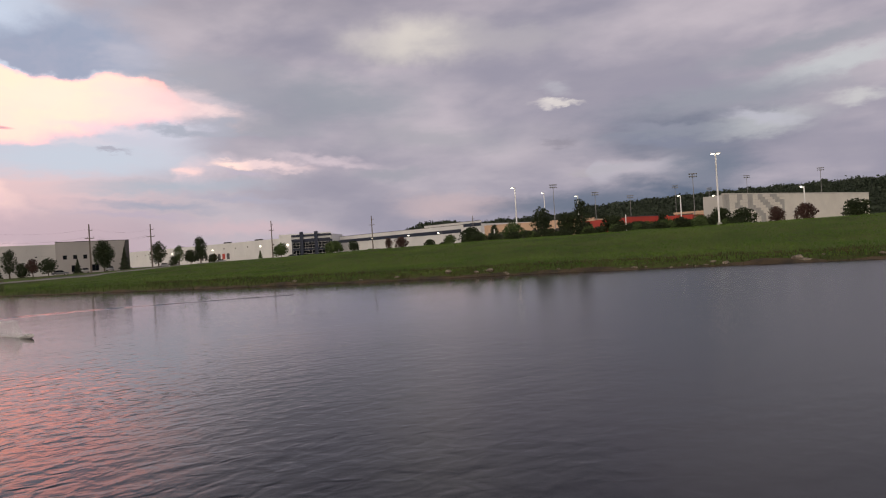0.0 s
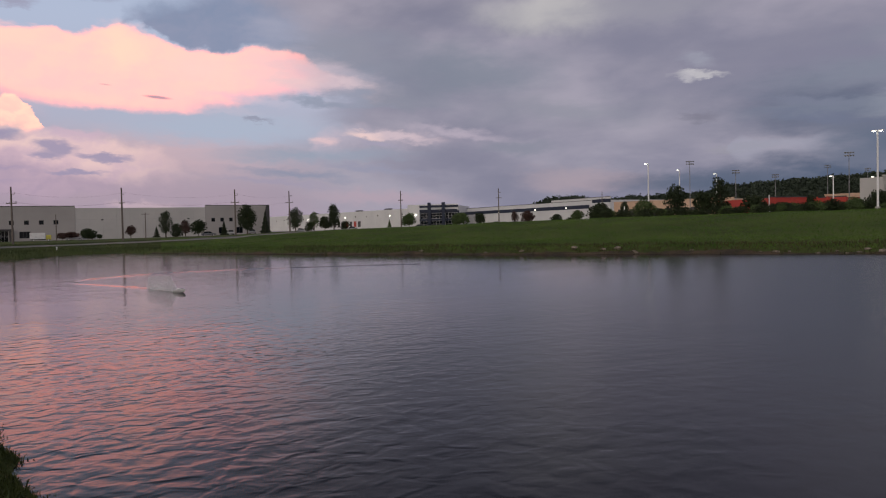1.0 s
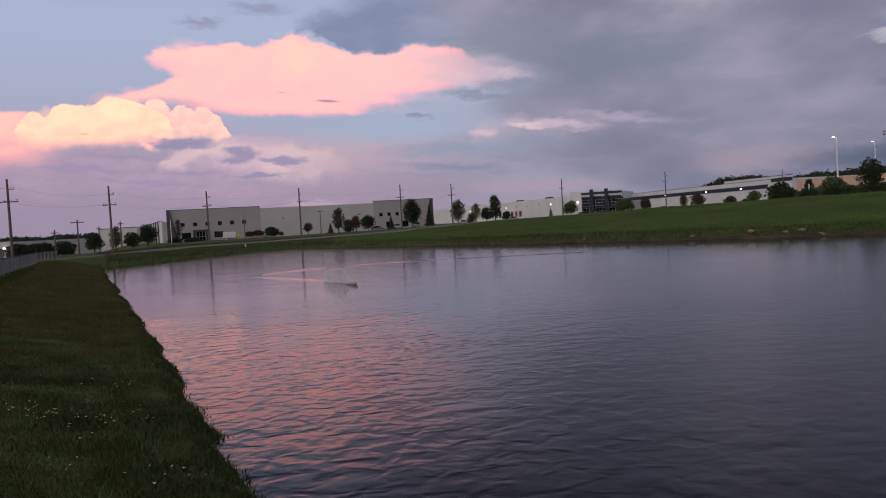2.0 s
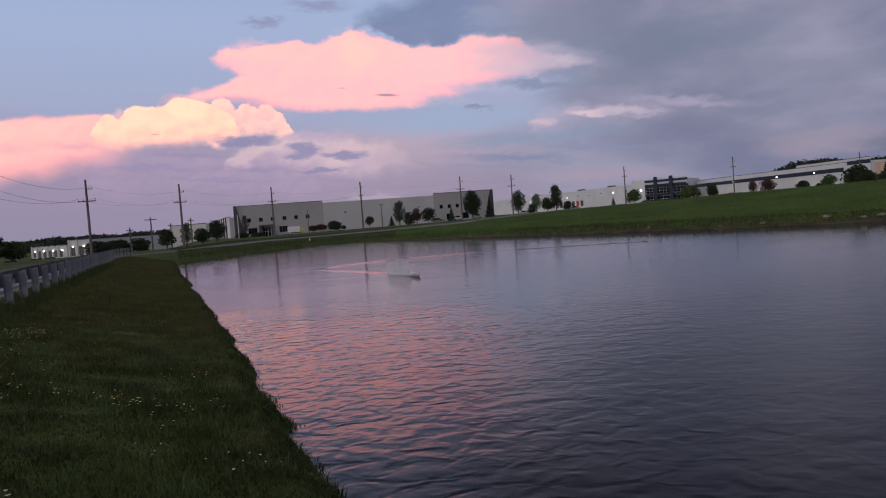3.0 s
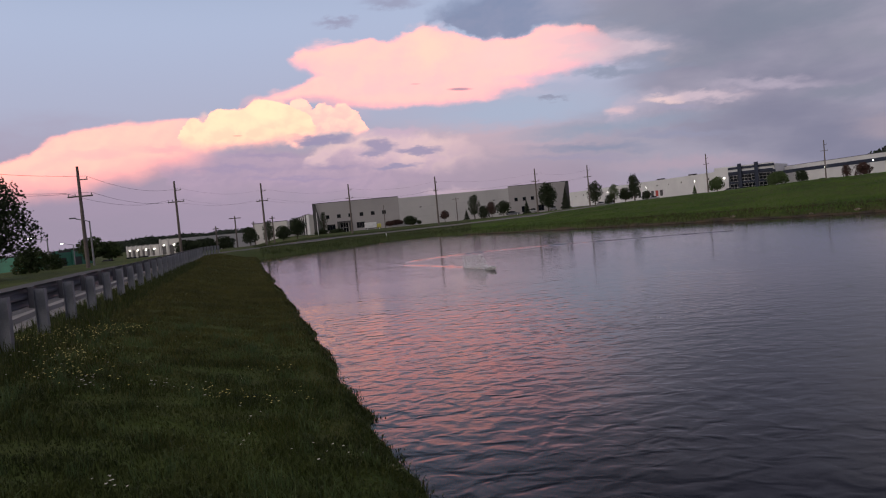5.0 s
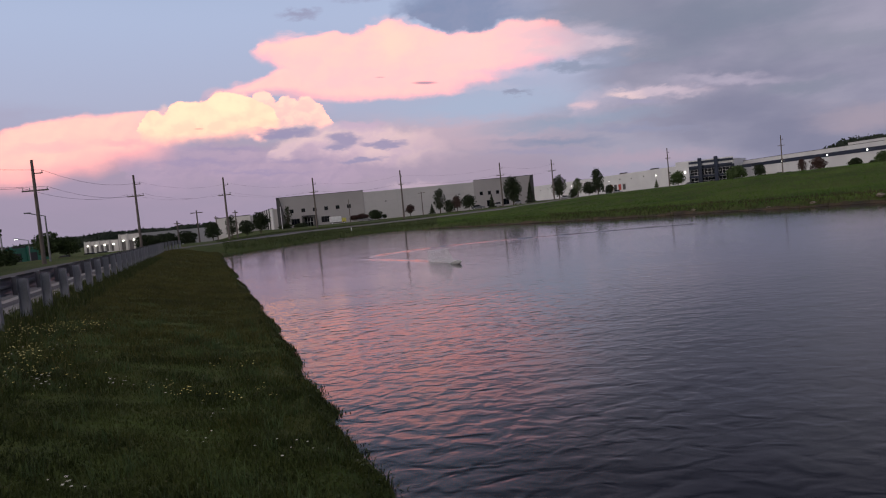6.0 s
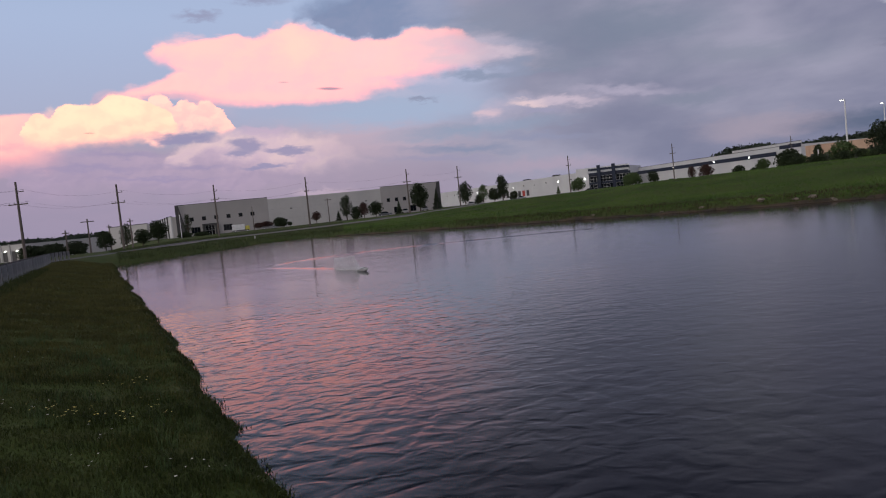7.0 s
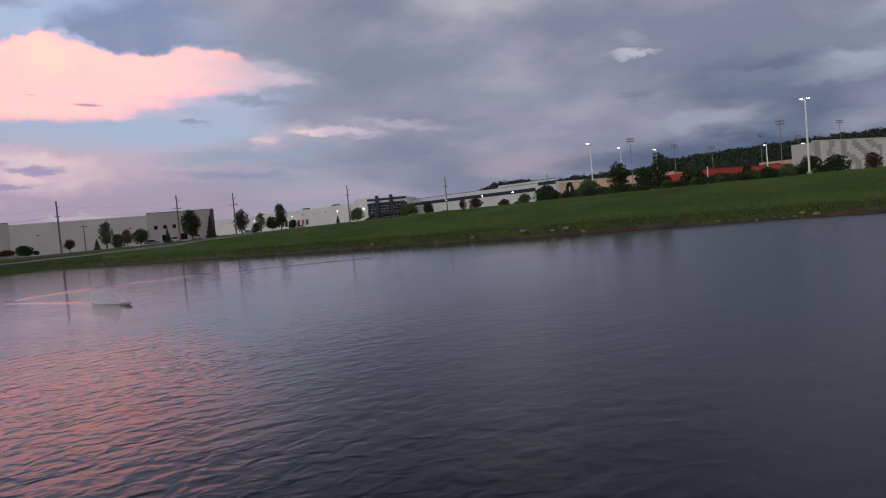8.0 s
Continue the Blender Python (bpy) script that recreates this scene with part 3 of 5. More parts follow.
# ---- the lie of the land ----
SHORE_A, SHORE_DIR = np.array((-3.3, 4.6)), np.array((-0.7325, 0.6808))
POND = np.array([(45, -40.3), (20, -17.0), (0, 1.5), (-3.3, 4.6), (-9.7, 10.75), (-18.3, 18.6), (-27, 26.6), (-38, 36.8), (-49, 47.4), (-50.5, 55), (-52.5, 68),
                 (-55, 79), (-52, 82), (-44, 77), (-34.3, 71.2), (-18.7, 62.8), (-7.8, 57.6), (1.2, 53.6), (9.5, 51.2), (16, 47.8), (24, 44.3), (60, 26), (76, -12)])


def shore(x, y):
    """Signed distance to the pond's edge, outside positive."""
    best = np.full(x.shape, 1e9)
    inside = np.zeros(x.shape, bool)
    for (ax, ay), (bx, by) in zip(POND, np.roll(POND, -1, axis=0)):
        dx, dy = bx - ax, by - ay
        t = np.clip(((x - ax) * dx + (y - ay) * dy) / (dx * dx + dy * dy), 0, 1)
        best = np.minimum(best, np.hypot(x - ax - t * dx, y - ay - t * dy))
        with np.errstate(divide="ignore", invalid="ignore"):
            inside ^= ((ay > y) != (by > y)) & (x < dx * (y - ay) / dy + ax)
    return np.where(inside, -best, best)


def wobble(x, y, size, amount):
    return amount * (np.sin(x / size * 6.28 + 1.7 * np.sin(y / size * 3.1)) + np.sin(y / size * 5.3 + 2.1 * np.sin(x / size * 2.7 + 1))) / 2


def ground_z(x, y):
    x, y = np.asarray(x, float), np.asarray(y, float)
    s = shore(x, y) + wobble(x, y, 1.3, 0.10) + wobble(x, y, 5.1, 0.18) * smooth01((np.hypot(x, y) - 14) / 20)
    az = np.degrees(np.arctan2(x, y))
    # the strip between the water and the guardrail
    near = 0.30 * smooth01((s + 0.05) / 0.4) + 0.65 * smooth01((s - 0.2) / 4.2) - 0.35 * smooth01((s - 4.8) / 2.5)
    # beyond the road the land falls away gently
    near = near - 2.2 * smooth01((s - 40) / 80)
    top = np.interp(az, (-60, -34, -26, -17, -3.4, 7, 16.5, 40, 120), (0.95, 0.95, 1.25, 2.05, 2.7, 2.95, 3.05, 3.3, 3.0))
    run = np.interp(az, (-40, -33, -24, -10), (8, 10, 34, 44))
    far = 0.5 * smooth01((s + 0.1) / 2.0) + (top - 0.5) * smooth01(s / run)
    far = far + wobble(x, y, 9.0, 0.10) * smooth01(s / 8) * (az > -30)
    # blend the two banks by the side of the near shore's line
    side = (x - SHORE_A[0]) * SHORE_DIR[1] - (y - SHORE_A[1]) * SHORE_DIR[0]
    k = smooth01((side - 1) / 14)
    z = near * (1 - k) + far * k
    return np.where(s < 0, np.maximum(s * 0.7, -1.2), z)


def gz(x, y):
    return float(ground_z(np.array([x]), np.array([y]))[0])


angles = np.radians(np.arange(0, 360, 0.6))
rings = np.concatenate([[0.05], 0.5 * 1.036 ** np.arange(0, 258)])
rr, aa = np.meshgrid(rings, angles, indexing="ij")
gx, gy = rr * np.sin(aa), rr * np.cos(aa)
gh = ground_z(gx, gy)
nr, na = rr.shape
idx = np.arange(nr * na).reshape(nr, na)
quads = np.stack([idx[:-1], np.roll(idx, -1, 1)[:-1], np.roll(idx, -1, 1)[1:], idx[1:]], -1).reshape(-1, 4)[:, ::-1]
ground = rawpart("ground", np.stack([gx, gy, gh], -1).reshape(-1, 3).tolist(), quads.tolist(), M_GROUND, kind="structure", smooth=True)
tagged(ground, "rough grassy meadow and bank round the pond", "ground")

bm = bmesh.new()
wv = [bm.verts.new((x, y, 0)) for x, y in POND + 0.0]
c = POND.mean(axis=0)
for v in wv:
    d = Vector((v.co.x - c[0], v.co.y - c[1], 0)).normalized()
    v.co += d * 3.0
bm.faces.new(wv)
bmesh.ops.recalc_face_normals(bm, faces=bm.faces)
if bm.faces[:][0].normal.z < 0:
    bmesh.ops.reverse_faces(bm, faces=bm.faces)
water = part("water", bm, M_WATER, kind="structure")
tagged(water, "dark rippled pond water reflecting the pink dusk sky", "water")


# ---- road, kerb ----
def lane(points, step=2.0):
    """A smooth line through the given points, sampled evenly."""
    pts = [Vector((*p, 0)) for p in points]
    out = []
    for i in range(len(pts) - 1):
        p0, p1, p2, p3 = pts[max(i - 1, 0)], pts[i], pts[i + 1], pts[min(i + 2, len(pts) - 1)]
        n = max(2, int((p2 - p1).length / step))
        for k in range(n):
            t = k / n
            out.append(0.5 * ((2 * p1) + (p2 - p0) * t + (2 * p0 - 5 * p1 + 4 * p2 - p3) * t * t + (3 * p1 - p0 - 3 * p2 + p3) * t ** 3))
    return out + [pts[-1]]


def offset_line(line, side):
    out = []
    for i, p in enumerate(line):
        d = (line[min(i + 1, len(line) - 1)] - line[max(i - 1, 0)]).normalized()
        out.append(p + Vector((-d.y, d.x, 0)) * side)
    return out


def ribbon(name, line, profile, mat, label, category, lift=0.0, level=None):
    """Sweeps an open profile of (side, height) along a line that follows the ground."""
    verts, faces = [], []
    lanes = [offset_line(line, s) for s, _ in profile]
    n = len(profile)
    for i, p in enumerate(line):
        base = gz(p.x, p.y) if level is None else level
        for j, (_, h) in enumerate(profile):
            verts.append((lanes[j][i].x, lanes[j][i].y, base + h + lift))
    for i in range(len(line) - 1):
        for j in range(n - 1):
            a = i * n + j
            faces.append((a, a + 1, a + n + 1, a + n))
    ob = rawpart(name, verts, faces, mat, kind="structure")
    return tagged(ob, label, category)


def beside(s, along):
    """A place s metres inland of the near shore's straight line."""
    p = SHORE_A + SHORE_DIR * along + np.array((-SHORE_DIR[1], SHORE_DIR[0])) * s
    return p[0], p[1]


def evenly(line, step):
    """The same line in even steps of its length."""
    out, left = [line[0]], step
    for p, q in zip(line, line[1:]):
        d = (q - p).length
        while left <= d:
            out.append(p.lerp(q, left / d))
            left += step
        left -= d
    return out


RAIL_LINE = lane([beside(4.25, a) for a in (-38.52, -20, 0, 20, 40, 52, 58)] + [(-56.5, 50.5), (-59.5, 58), (-62, 68), (-62.5, 78), (-60, 87), (-54, 97), (-47, 108), (-38, 119), (-28, 129), (-17, 138), (-6, 146)], 0.5)
RAIL_LINE = evenly(RAIL_LINE, 1.905)
ROAD_EDGE = RAIL_LINE
RAIL_LINE = RAIL_LINE[:56]
road_line = offset_line(ROAD_EDGE, 5.6)
road = ribbon("road", road_line, [(4.2, -0.02), (3.9, 0.05), (0, 0.10), (-3.9, 0.05), (-4.2, -0.02)], M_ROAD, "grey asphalt road curving round the pond", "road", lift=0.03)
kerb = ribbon("kerb", offset_line(ROAD_EDGE, 1.0), [(0.8, -0.05), (0.79, 0.05), (0.42, 0.03), (0.36, 0.13), (0.2, 0.14), (0.15, 0.05), (-0.3, 0.05), (-0.32, -0.05)], M_GUTTER, "pale concrete kerb and gutter along the road", "kerb", lift=0.02)


# a low cut bank of bare earth along the far shore
def cut_bank():
    far = [Vector((*p, 0)) for p in POND[13:22]]
    line = lane([(p.x, p.y) for p in far], 0.5)
    verts, faces = [], []
    n = 5
    for i, p in enumerate(line):
        d = (line[min(i + 1, len(line) - 1)] - line[max(i - 1, 0)]).normalized()
        out = Vector((d.y, -d.x, 0))
        if shore(np.array([p.x + out.x]), np.array([p.y + out.y]))[0] < 0:
            out = -out
        t = i / len(line)
        k = 0.16 + 0.55 * noise.noise(Vector((p.x * 0.28, p.y * 0.28, 0))) + 0.24 * noise.noise(Vector((p.x * 1.9, p.y * 1.9, 3)))
        k = max(0.01, 0.62 * k * (0.45 + 0.8 * t))
        w = 0.25 * noise.noise(Vector((p.x * 0.8, p.y * 0.8, 7)))
        for s, z in ((-0.25, -0.35), (-0.12, 0.03), (0.05, k * 0.8), (0.25, k + 0.08), (1.3, k * 0.6 + 0.02)):
            q = p + out * (s + w)
            verts.append((q.x, q.y, z))
        if i:
            b = (i - 1) * n
            faces += [(b + j, b + j + 1, b + j + n + 1, b + j + n) for j in range(n - 1)]
    tagged(rawpart("cut_bank", verts, faces, M_DIRT, kind="structure"), "low cut bank of bare dark earth at the far shore", "bank")


cut_bank()


# ---- guardrail ----
def guardrail():
    ob = empty("guardrail", Matrix(), "galvanised steel guardrail on posts along the road", "guardrail")
    line = offset_line(RAIL_LINE, 0.24)
    profile = [(0.0, 0.79), (0.05, 0.785), (0.08, 0.74), (0.08, 0.70), (0.0, 0.655), (0.0, 0.615), (0.08, 0.57), (0.08, 0.53), (0.05, 0.485), (0.0, 0.48)]
    verts, faces = [], []
    lanes = [offset_line(line, s) for s, _ in profile] + [offset_line(line, s - 0.006) for s, _ in reversed(profile)]
    hs = [h for _, h in profile] + [h for _, h in reversed(profile)]
    n = len(hs)
    for i, p in enumerate(line):
        base = gz(p.x, p.y)
        for j in range(n):
            verts.append((lanes[j][i].x, lanes[j][i].y, base + hs[j]))
    for i in range(len(line) - 1):
        for j in range(n):
            a, b = i * n + j, i * n + (j + 1) % n
            faces.append((a, b, b + n, a + n))
    rawpart("rail_beam", verts, faces, M_SHADED_BEAM, ob)
    post = bmesh.new()
    box(post, -0.075, 0.075, -0.006, 0.003, -0.4, 0.74)
    box(post, -0.075, 0.075, 0.147, 0.156, -0.4, 0.74)
    box(post, -0.004, 0.004, 0.003, 0.147, -0.4, 0.74)
    post_me = bpy.data.meshes.new("post")
    post.to_mesh(post_me)
    post_me.materials.append(M_STEEL)
    blk = boxed(-0.08, 0.08, 0.158, 0.236, 0.45, 0.79, bevel=0.008)
    blk_me = bpy.data.meshes.new("block")
    blk.to_mesh(blk_me)
    blk_me.materials.append(M_BLOCK)
    for i, p in enumerate(RAIL_LINE[4:], 4):
        d = (RAIL_LINE[min(i + 1, len(RAIL_LINE) - 1)] - RAIL_LINE[i - 1]).normalized()
        q = new("post", post_me)
        q.parent = ob
        q.matrix_basis = Matrix.Translation((p.x, p.y, gz(p.x, p.y))) @ Euler((random.uniform(-0.012, 0.012), 0, math.atan2(d.y, d.x))).to_matrix().to_4x4()
        b = new("block", blk_me)
        b.parent = q
    return ob


guardrail()


# ---- utility poles and wires ----
def utility_pole(x, y, top, turn, arms=2):
    z = gz(x, y)
    h = top - z
    ob = empty("utility_pole", pose(x, y, z, 0, 0, turn), "tall weathered wooden utility pole beside the road", "utility pole", "poles along the road")
    part("pole", rod(bmesh.new(), (0, 0, -0.5), (0, 0, h), 0.21, 0.13, 12), M_POLE, ob)
    if arms:
        part("crossarm", boxed(-1.25, 1.25, -0.06, 0.06, h - 3.1, h - 2.96, bevel=0.01), M_POLE, ob)
        part("bracket", boxed(-0.9, 0.05, -0.05, 0.05, h - 1.4, h - 1.3, bevel=0.01), M_POLE, ob)
        for ix in (-1.15, 1.15, 0.5):
            part("insulator", rod(bmesh.new(), (ix, 0, h - 2.96), (ix, 0, h - 2.7), 0.05, 0.03, 8), M_DARK_POLE, ob)
        part("insulator", rod(bmesh.new(), (-0.85, 0, h - 1.3), (-0.85, 0, h - 1.05), 0.05, 0.03, 8), M_DARK_POLE, ob)
    return ob


def polar(az, d):
    return d * math.sin(radians(az)), d * math.cos(radians(az))


def top_at(el, d):
    return EYE + d * math.tan(radians(el))


POLES = [(-58.0, 81, 6.17), (-51.6, 111, 4.72), (-45.3, 127, 4.09), (-38.55, 152, 3.49), (-31.6, 155, 3.46), (-23.6, 170, 3.32), (-19.5, 190, 3.16), (-10.7, 225, 3.04), (-2.83, 232, 3.04), (5.3, 300, 2.55)]
spots = []
for i, (a, d, el) in enumerate(POLES):
    x, y = polar(a, d)
    spots.append((x, y, top_at(el, d)))
for i, (x, y, t) in enumerate(spots):
    x0, y0 = spots[max(i - 1, 0)][:2]
    x1, y1 = spots[min(i + 1, len(spots) - 1)][:2]
    utility_pole(x, y, t, math.degrees(math.atan2(y1 - y0, x1 - x0)) + 90)


def wire(p, q, sag, thick):
    c = bpy.data.curves.new("wire", "CURVE")
    c.dimensions, c.bevel_depth, c.bevel_resolution = "3D", thick, 0
    s = c.splines.new("POLY")
    s.points.add(16)
    for k in range(17):
        t = k / 16
        v = Vector(p).lerp(Vector(q), t)
        s.points[k].co = (v.x, v.y, v.z - sag * 4 * t * (1 - t), 1)
    c.materials.append(M_WIRE)
    return tagged(new("power_line", c), "thin dark overhead cable between utility poles", "cable", "cables between the poles")


ends = [(-47.0, 4.0, 11.4)] + spots[:7]
for i, ((x0, y0, t0), (x1, y1, t1)) in enumerate(zip(ends, ends[1:])):
    d = Vector((x1 - x0, y1 - y0, 0)).normalized()
    n = Vector((-d.y, d.x, 0))
    for side, down in ((-1.15, 2.7), (1.15, 2.7), (-0.85, 1.05)):
        wire((x0 + n.x * side, y0 + n.y * side, t0 - down), (x1 + n.x * side, y1 + n.y * side, t1 - down), 0.9, 0.014 if i < 2 else 0.007)
for a, d, el, arm in ((-48.96, 120, 1.08, 0.5), (-47.49, 130, 1.75, 1.0), (-46.13, 165, 1.2, 0.5), (-44.68, 135, 1.5, 0.5), (-41.26, 236, 1.7, 0.0), (-30.05, 205, 1.63, 1.0), (-35.9, 215, 1.55, 0)):
    x, y = polar(a, d)
    z, top = gz(x, y), top_at(el, d)
    ob = empty("small_pole", pose(x, y, z, 0, 0, -a), "slim weathered wooden pole by the road", "pole", "slim poles")
    part("pole", rod(bmesh.new(), (0, 0, -0.4), (0, 0, top - z), 0.15, 0.1, 8), M_POLE, ob)
    if arm:
        part("crossarm", boxed(-arm, arm, -0.06, 0.06, top - z - 0.5, top - z - 0.36), M_POLE, ob)


# ---- lamps ----
def lot_lamp(az, d, el, heads=1, lit=True, turn=0.0):
    x, y = polar(az, d)
    z = gz(x, y)
    h = top_at(el, d) - z
    ob = empty("parking_lamp", pose(x, y, z, 0, 0, -az + turn), "tall pale parking-lot lamp, lit" if lit else "tall pale parking-lot lamp, unlit", "lamp post", "parking-lot lamps")
    part("pole", rod(bmesh.new(), (0, 0, -0.3), (0, 0, h - 0.1), 0.15, 0.10, 10), M_LAMP_POLE, ob)
    part("base", rod(bmesh.new(), (0, 0, -0.3), (0, 0, 0.6), 0.3, 0.3, 12), M_KERB, ob)
    for k in range(heads):
        s = (-1, 1)[k]
        head = part("head", boxed(min(s * 0.1, s * 0.7), max(s * 0.1, s * 0.7), -0.18, 0.18, h - 0.14, h, bevel=0.03), M_LAMP_POLE, ob)
        part("lens", boxed(min(s * 0.2, s * 0.65), max(s * 0.2, s * 0.6), -0.15, 0.15, h - 0.21, h - 0.145, bevel=0.02), M_LIGHT if lit else M_LAMP_POLE, head)
    return ob


lot_lamp(8.82, 130, 4.62)
lot_lamp(11.1, 190, 4.03)
lot_lamp(13.73, 160, 3.62)
lot_lamp(21.44, 160, 3.05)
lot_lamp(24.12, 110, 6.0, 2)
lot_lamp(23.94, 180, 2.86)
lot_lamp(29.9, 150, 3.0)


def flood_mast(az, d, el, rows=2):
    x, y = polar(az, d)
    z = gz(x, y)
    h = top_at(el, d) - z
    ob = empty("floodlight_mast", pose(x, y, z, 0, 0, -az + 15), "dark steel sports floodlight mast, unlit", "floodlight mast", "sports floodlights")
    part("mast", rod(bmesh.new(), (0, 0, -0.3), (0, 0, h), 0.11, 0.06, 10), M_DARK_POLE, ob)
    for r in range(rows):
        part("crossbar", boxed(-0.95, 0.95, -0.06, 0.06, h - 0.12 - r * 0.6, h - r * 0.6), M_DARK_POLE, ob)
        for k in range(4):
            part("floodlight", rod(bmesh.new(), (-0.75 + k * 0.5, -0.07, h - 0.1 - r * 0.6), (-0.75 + k * 0.5, -0.3, h - 0.2 - r * 0.6), 0.08, 0.17, 10), M_DARK_POLE, ob)


for a, d, el in ((11.85, 180, 4.62), (15.07, 200, 3.78), (17.73, 220, 3.33), (21.09, 260, 3.81), (22.41, 170, 4.62), (23.52, 280, 3.44), (26.16, 260, 4.13), (31.0, 240, 4.2)):
    flood_mast(a, d, el)


def street_lamp(az, d, el, arm, lit):
    x, y = polar(az, d)
    z = gz(x, y)
    h = top_at(el, d) - z
    ob = empty("street_lamp", pose(x, y, z, 0, 0, -az), "grey cobra-head street lamp beyond the road", "street lamp", "street lamps")
    part("pole", rod(bmesh.new(), (0, 0, -0.3), (0, 0, h - 0.4), 0.12, 0.08, 10), M_DARK_POLE, ob)
    part("arm", rod(bmesh.new(), (0, 0, h - 0.45), (arm, 0, h), 0.05, 0.05, 8), M_DARK_POLE, ob)
    head = part("head", boxed(arm - 0.45, arm + 0.25, -0.15, 0.15, h - 0.05, h + 0.1, bevel=0.04), M_DARK_POLE, ob)
    if lit:
        part("lens", boxed(arm - 0.35, arm + 0.15, -0.11, 0.11, h - 0.11, h - 0.055, bevel=0.02), M_LIGHT, head)


street_lamp(-60.4, 105, 1.35, -1.8, True)
street_lamp(-58.8, 150, 0.8, -1.8, True)
street_lamp(-57.6, 92, 2.5, -1.6, False)


# ---- buildings ----
def holed_wall(width, height, thick, holes, x0=0.0):
    """A wall in the xz plane from y=0 to y=thick, with rectangular openings (x, z, w, h) right through it."""
    xs = sorted({0.0, width, *(h[0] for h in holes), *(h[0] + h[2] for h in holes)})
    zs = sorted({0.0, height, *(h[1] for h in holes), *(h[1] + h[3] for h in holes)})

    def solid(i, j):
        if not (0 <= i < len(xs) - 1 and 0 <= j < len(zs) - 1):
            return False
        cx, cz = (xs[i] + xs[i + 1]) / 2, (zs[j] + zs[j + 1]) / 2
        return not any(h[0] < cx < h[0] + h[2] and h[1] < cz < h[1] + h[3] for h in holes)

    verts, faces = [], []

    def quad(*p):
        faces.append(tuple(range(len(verts), len(verts) + 4)))
        verts.extend((x0 + q[0], q[1], q[2]) for q in p)

    for i in range(len(xs) - 1):
        for j in range(len(zs) - 1):
            if not solid(i, j):
                continue
            a, b, c, d = xs[i], xs[i + 1], zs[j], zs[j + 1]
            quad((a, 0, c), (b, 0, c), (b, 0, d), (a, 0, d))
            quad((b, thick, c), (a, thick, c), (a, thick, d), (b, thick, d))
            if not solid(i - 1, j):
                quad((a, thick, c), (a, 0, c), (a, 0, d), (a, thick, d))
            if not solid(i + 1, j):
                quad((b, 0, c), (b, thick, c), (b, thick, d), (b, 0, d))
            if not solid(i, j - 1):
                quad((a, thick, c), (b, thick, c), (b, 0, c), (a, 0, c))
            if not solid(i, j + 1):
                quad((a, 0, d), (b, 0, d), (b, thick, d), (a, thick, d))
    return verts, faces


def window(parent, x, z, w, h, mull=1, rails=1, frame_mat=None, y=0.12):
    bm = bmesh.new()
    f = 0.09
    box(bm, x, x + w, y, y + 0.1, z, z + f)
    box(bm, x, x + w, y, y + 0.1, z + h - f, z + h)
    for k in range(mull + 1):
        cx = x + f / 2 + (w - f) * k / mull
        box(bm, cx - f / 2, cx + f / 2, y, y + 0.1, z + f, z + h - f)
    for k in range(1, rails):
        cz = z + h * k / rails
        box(bm, x + f, x + w - f, y, y + 0.1, cz - f / 2, cz + f / 2)
    win = part("window", bm, frame_mat or M_TRIM, parent)
    part("pane", boxed(x + 0.02, x + w - 0.02, y + 0.04, y + 0.07, z + 0.02, z + h - 0.02), M_GLASS, win)
    return win


def placed(name, p, q, z, label, category, group=""):
    """An empty at p whose x axis runs to q, the way the front is read from left to right."""
    return empty(name, pose(p[0], p[1], z, 0, 0, math.degrees(math.atan2(q[1] - p[1], q[0] - p[0]))), label, category, group), math.hypot(q[0] - p[0], q[1] - p[1])


def shell(parent, x0, x1, depth, h, wall_mat, t=0.3):
    """Side and back walls and a roof behind a front."""
    part("side_wall", boxed(x0, x0 + t, 0.302, depth, 0, h), wall_mat, parent)
    part("side_wall", boxed(x1 - t, x1, 0.302, depth, 0, h), wall_mat, parent)
    part("back_wall", boxed(x0 + t + 0.002, x1 - t - 0.002, depth - t, depth, 0, h), wall_mat, parent)
    part("roof", boxed(x0 + t + 0.002, x1 - t - 0.002, 0.302, depth - t - 0.002, h - 0.75, h - 0.5), M_ROOF, parent)


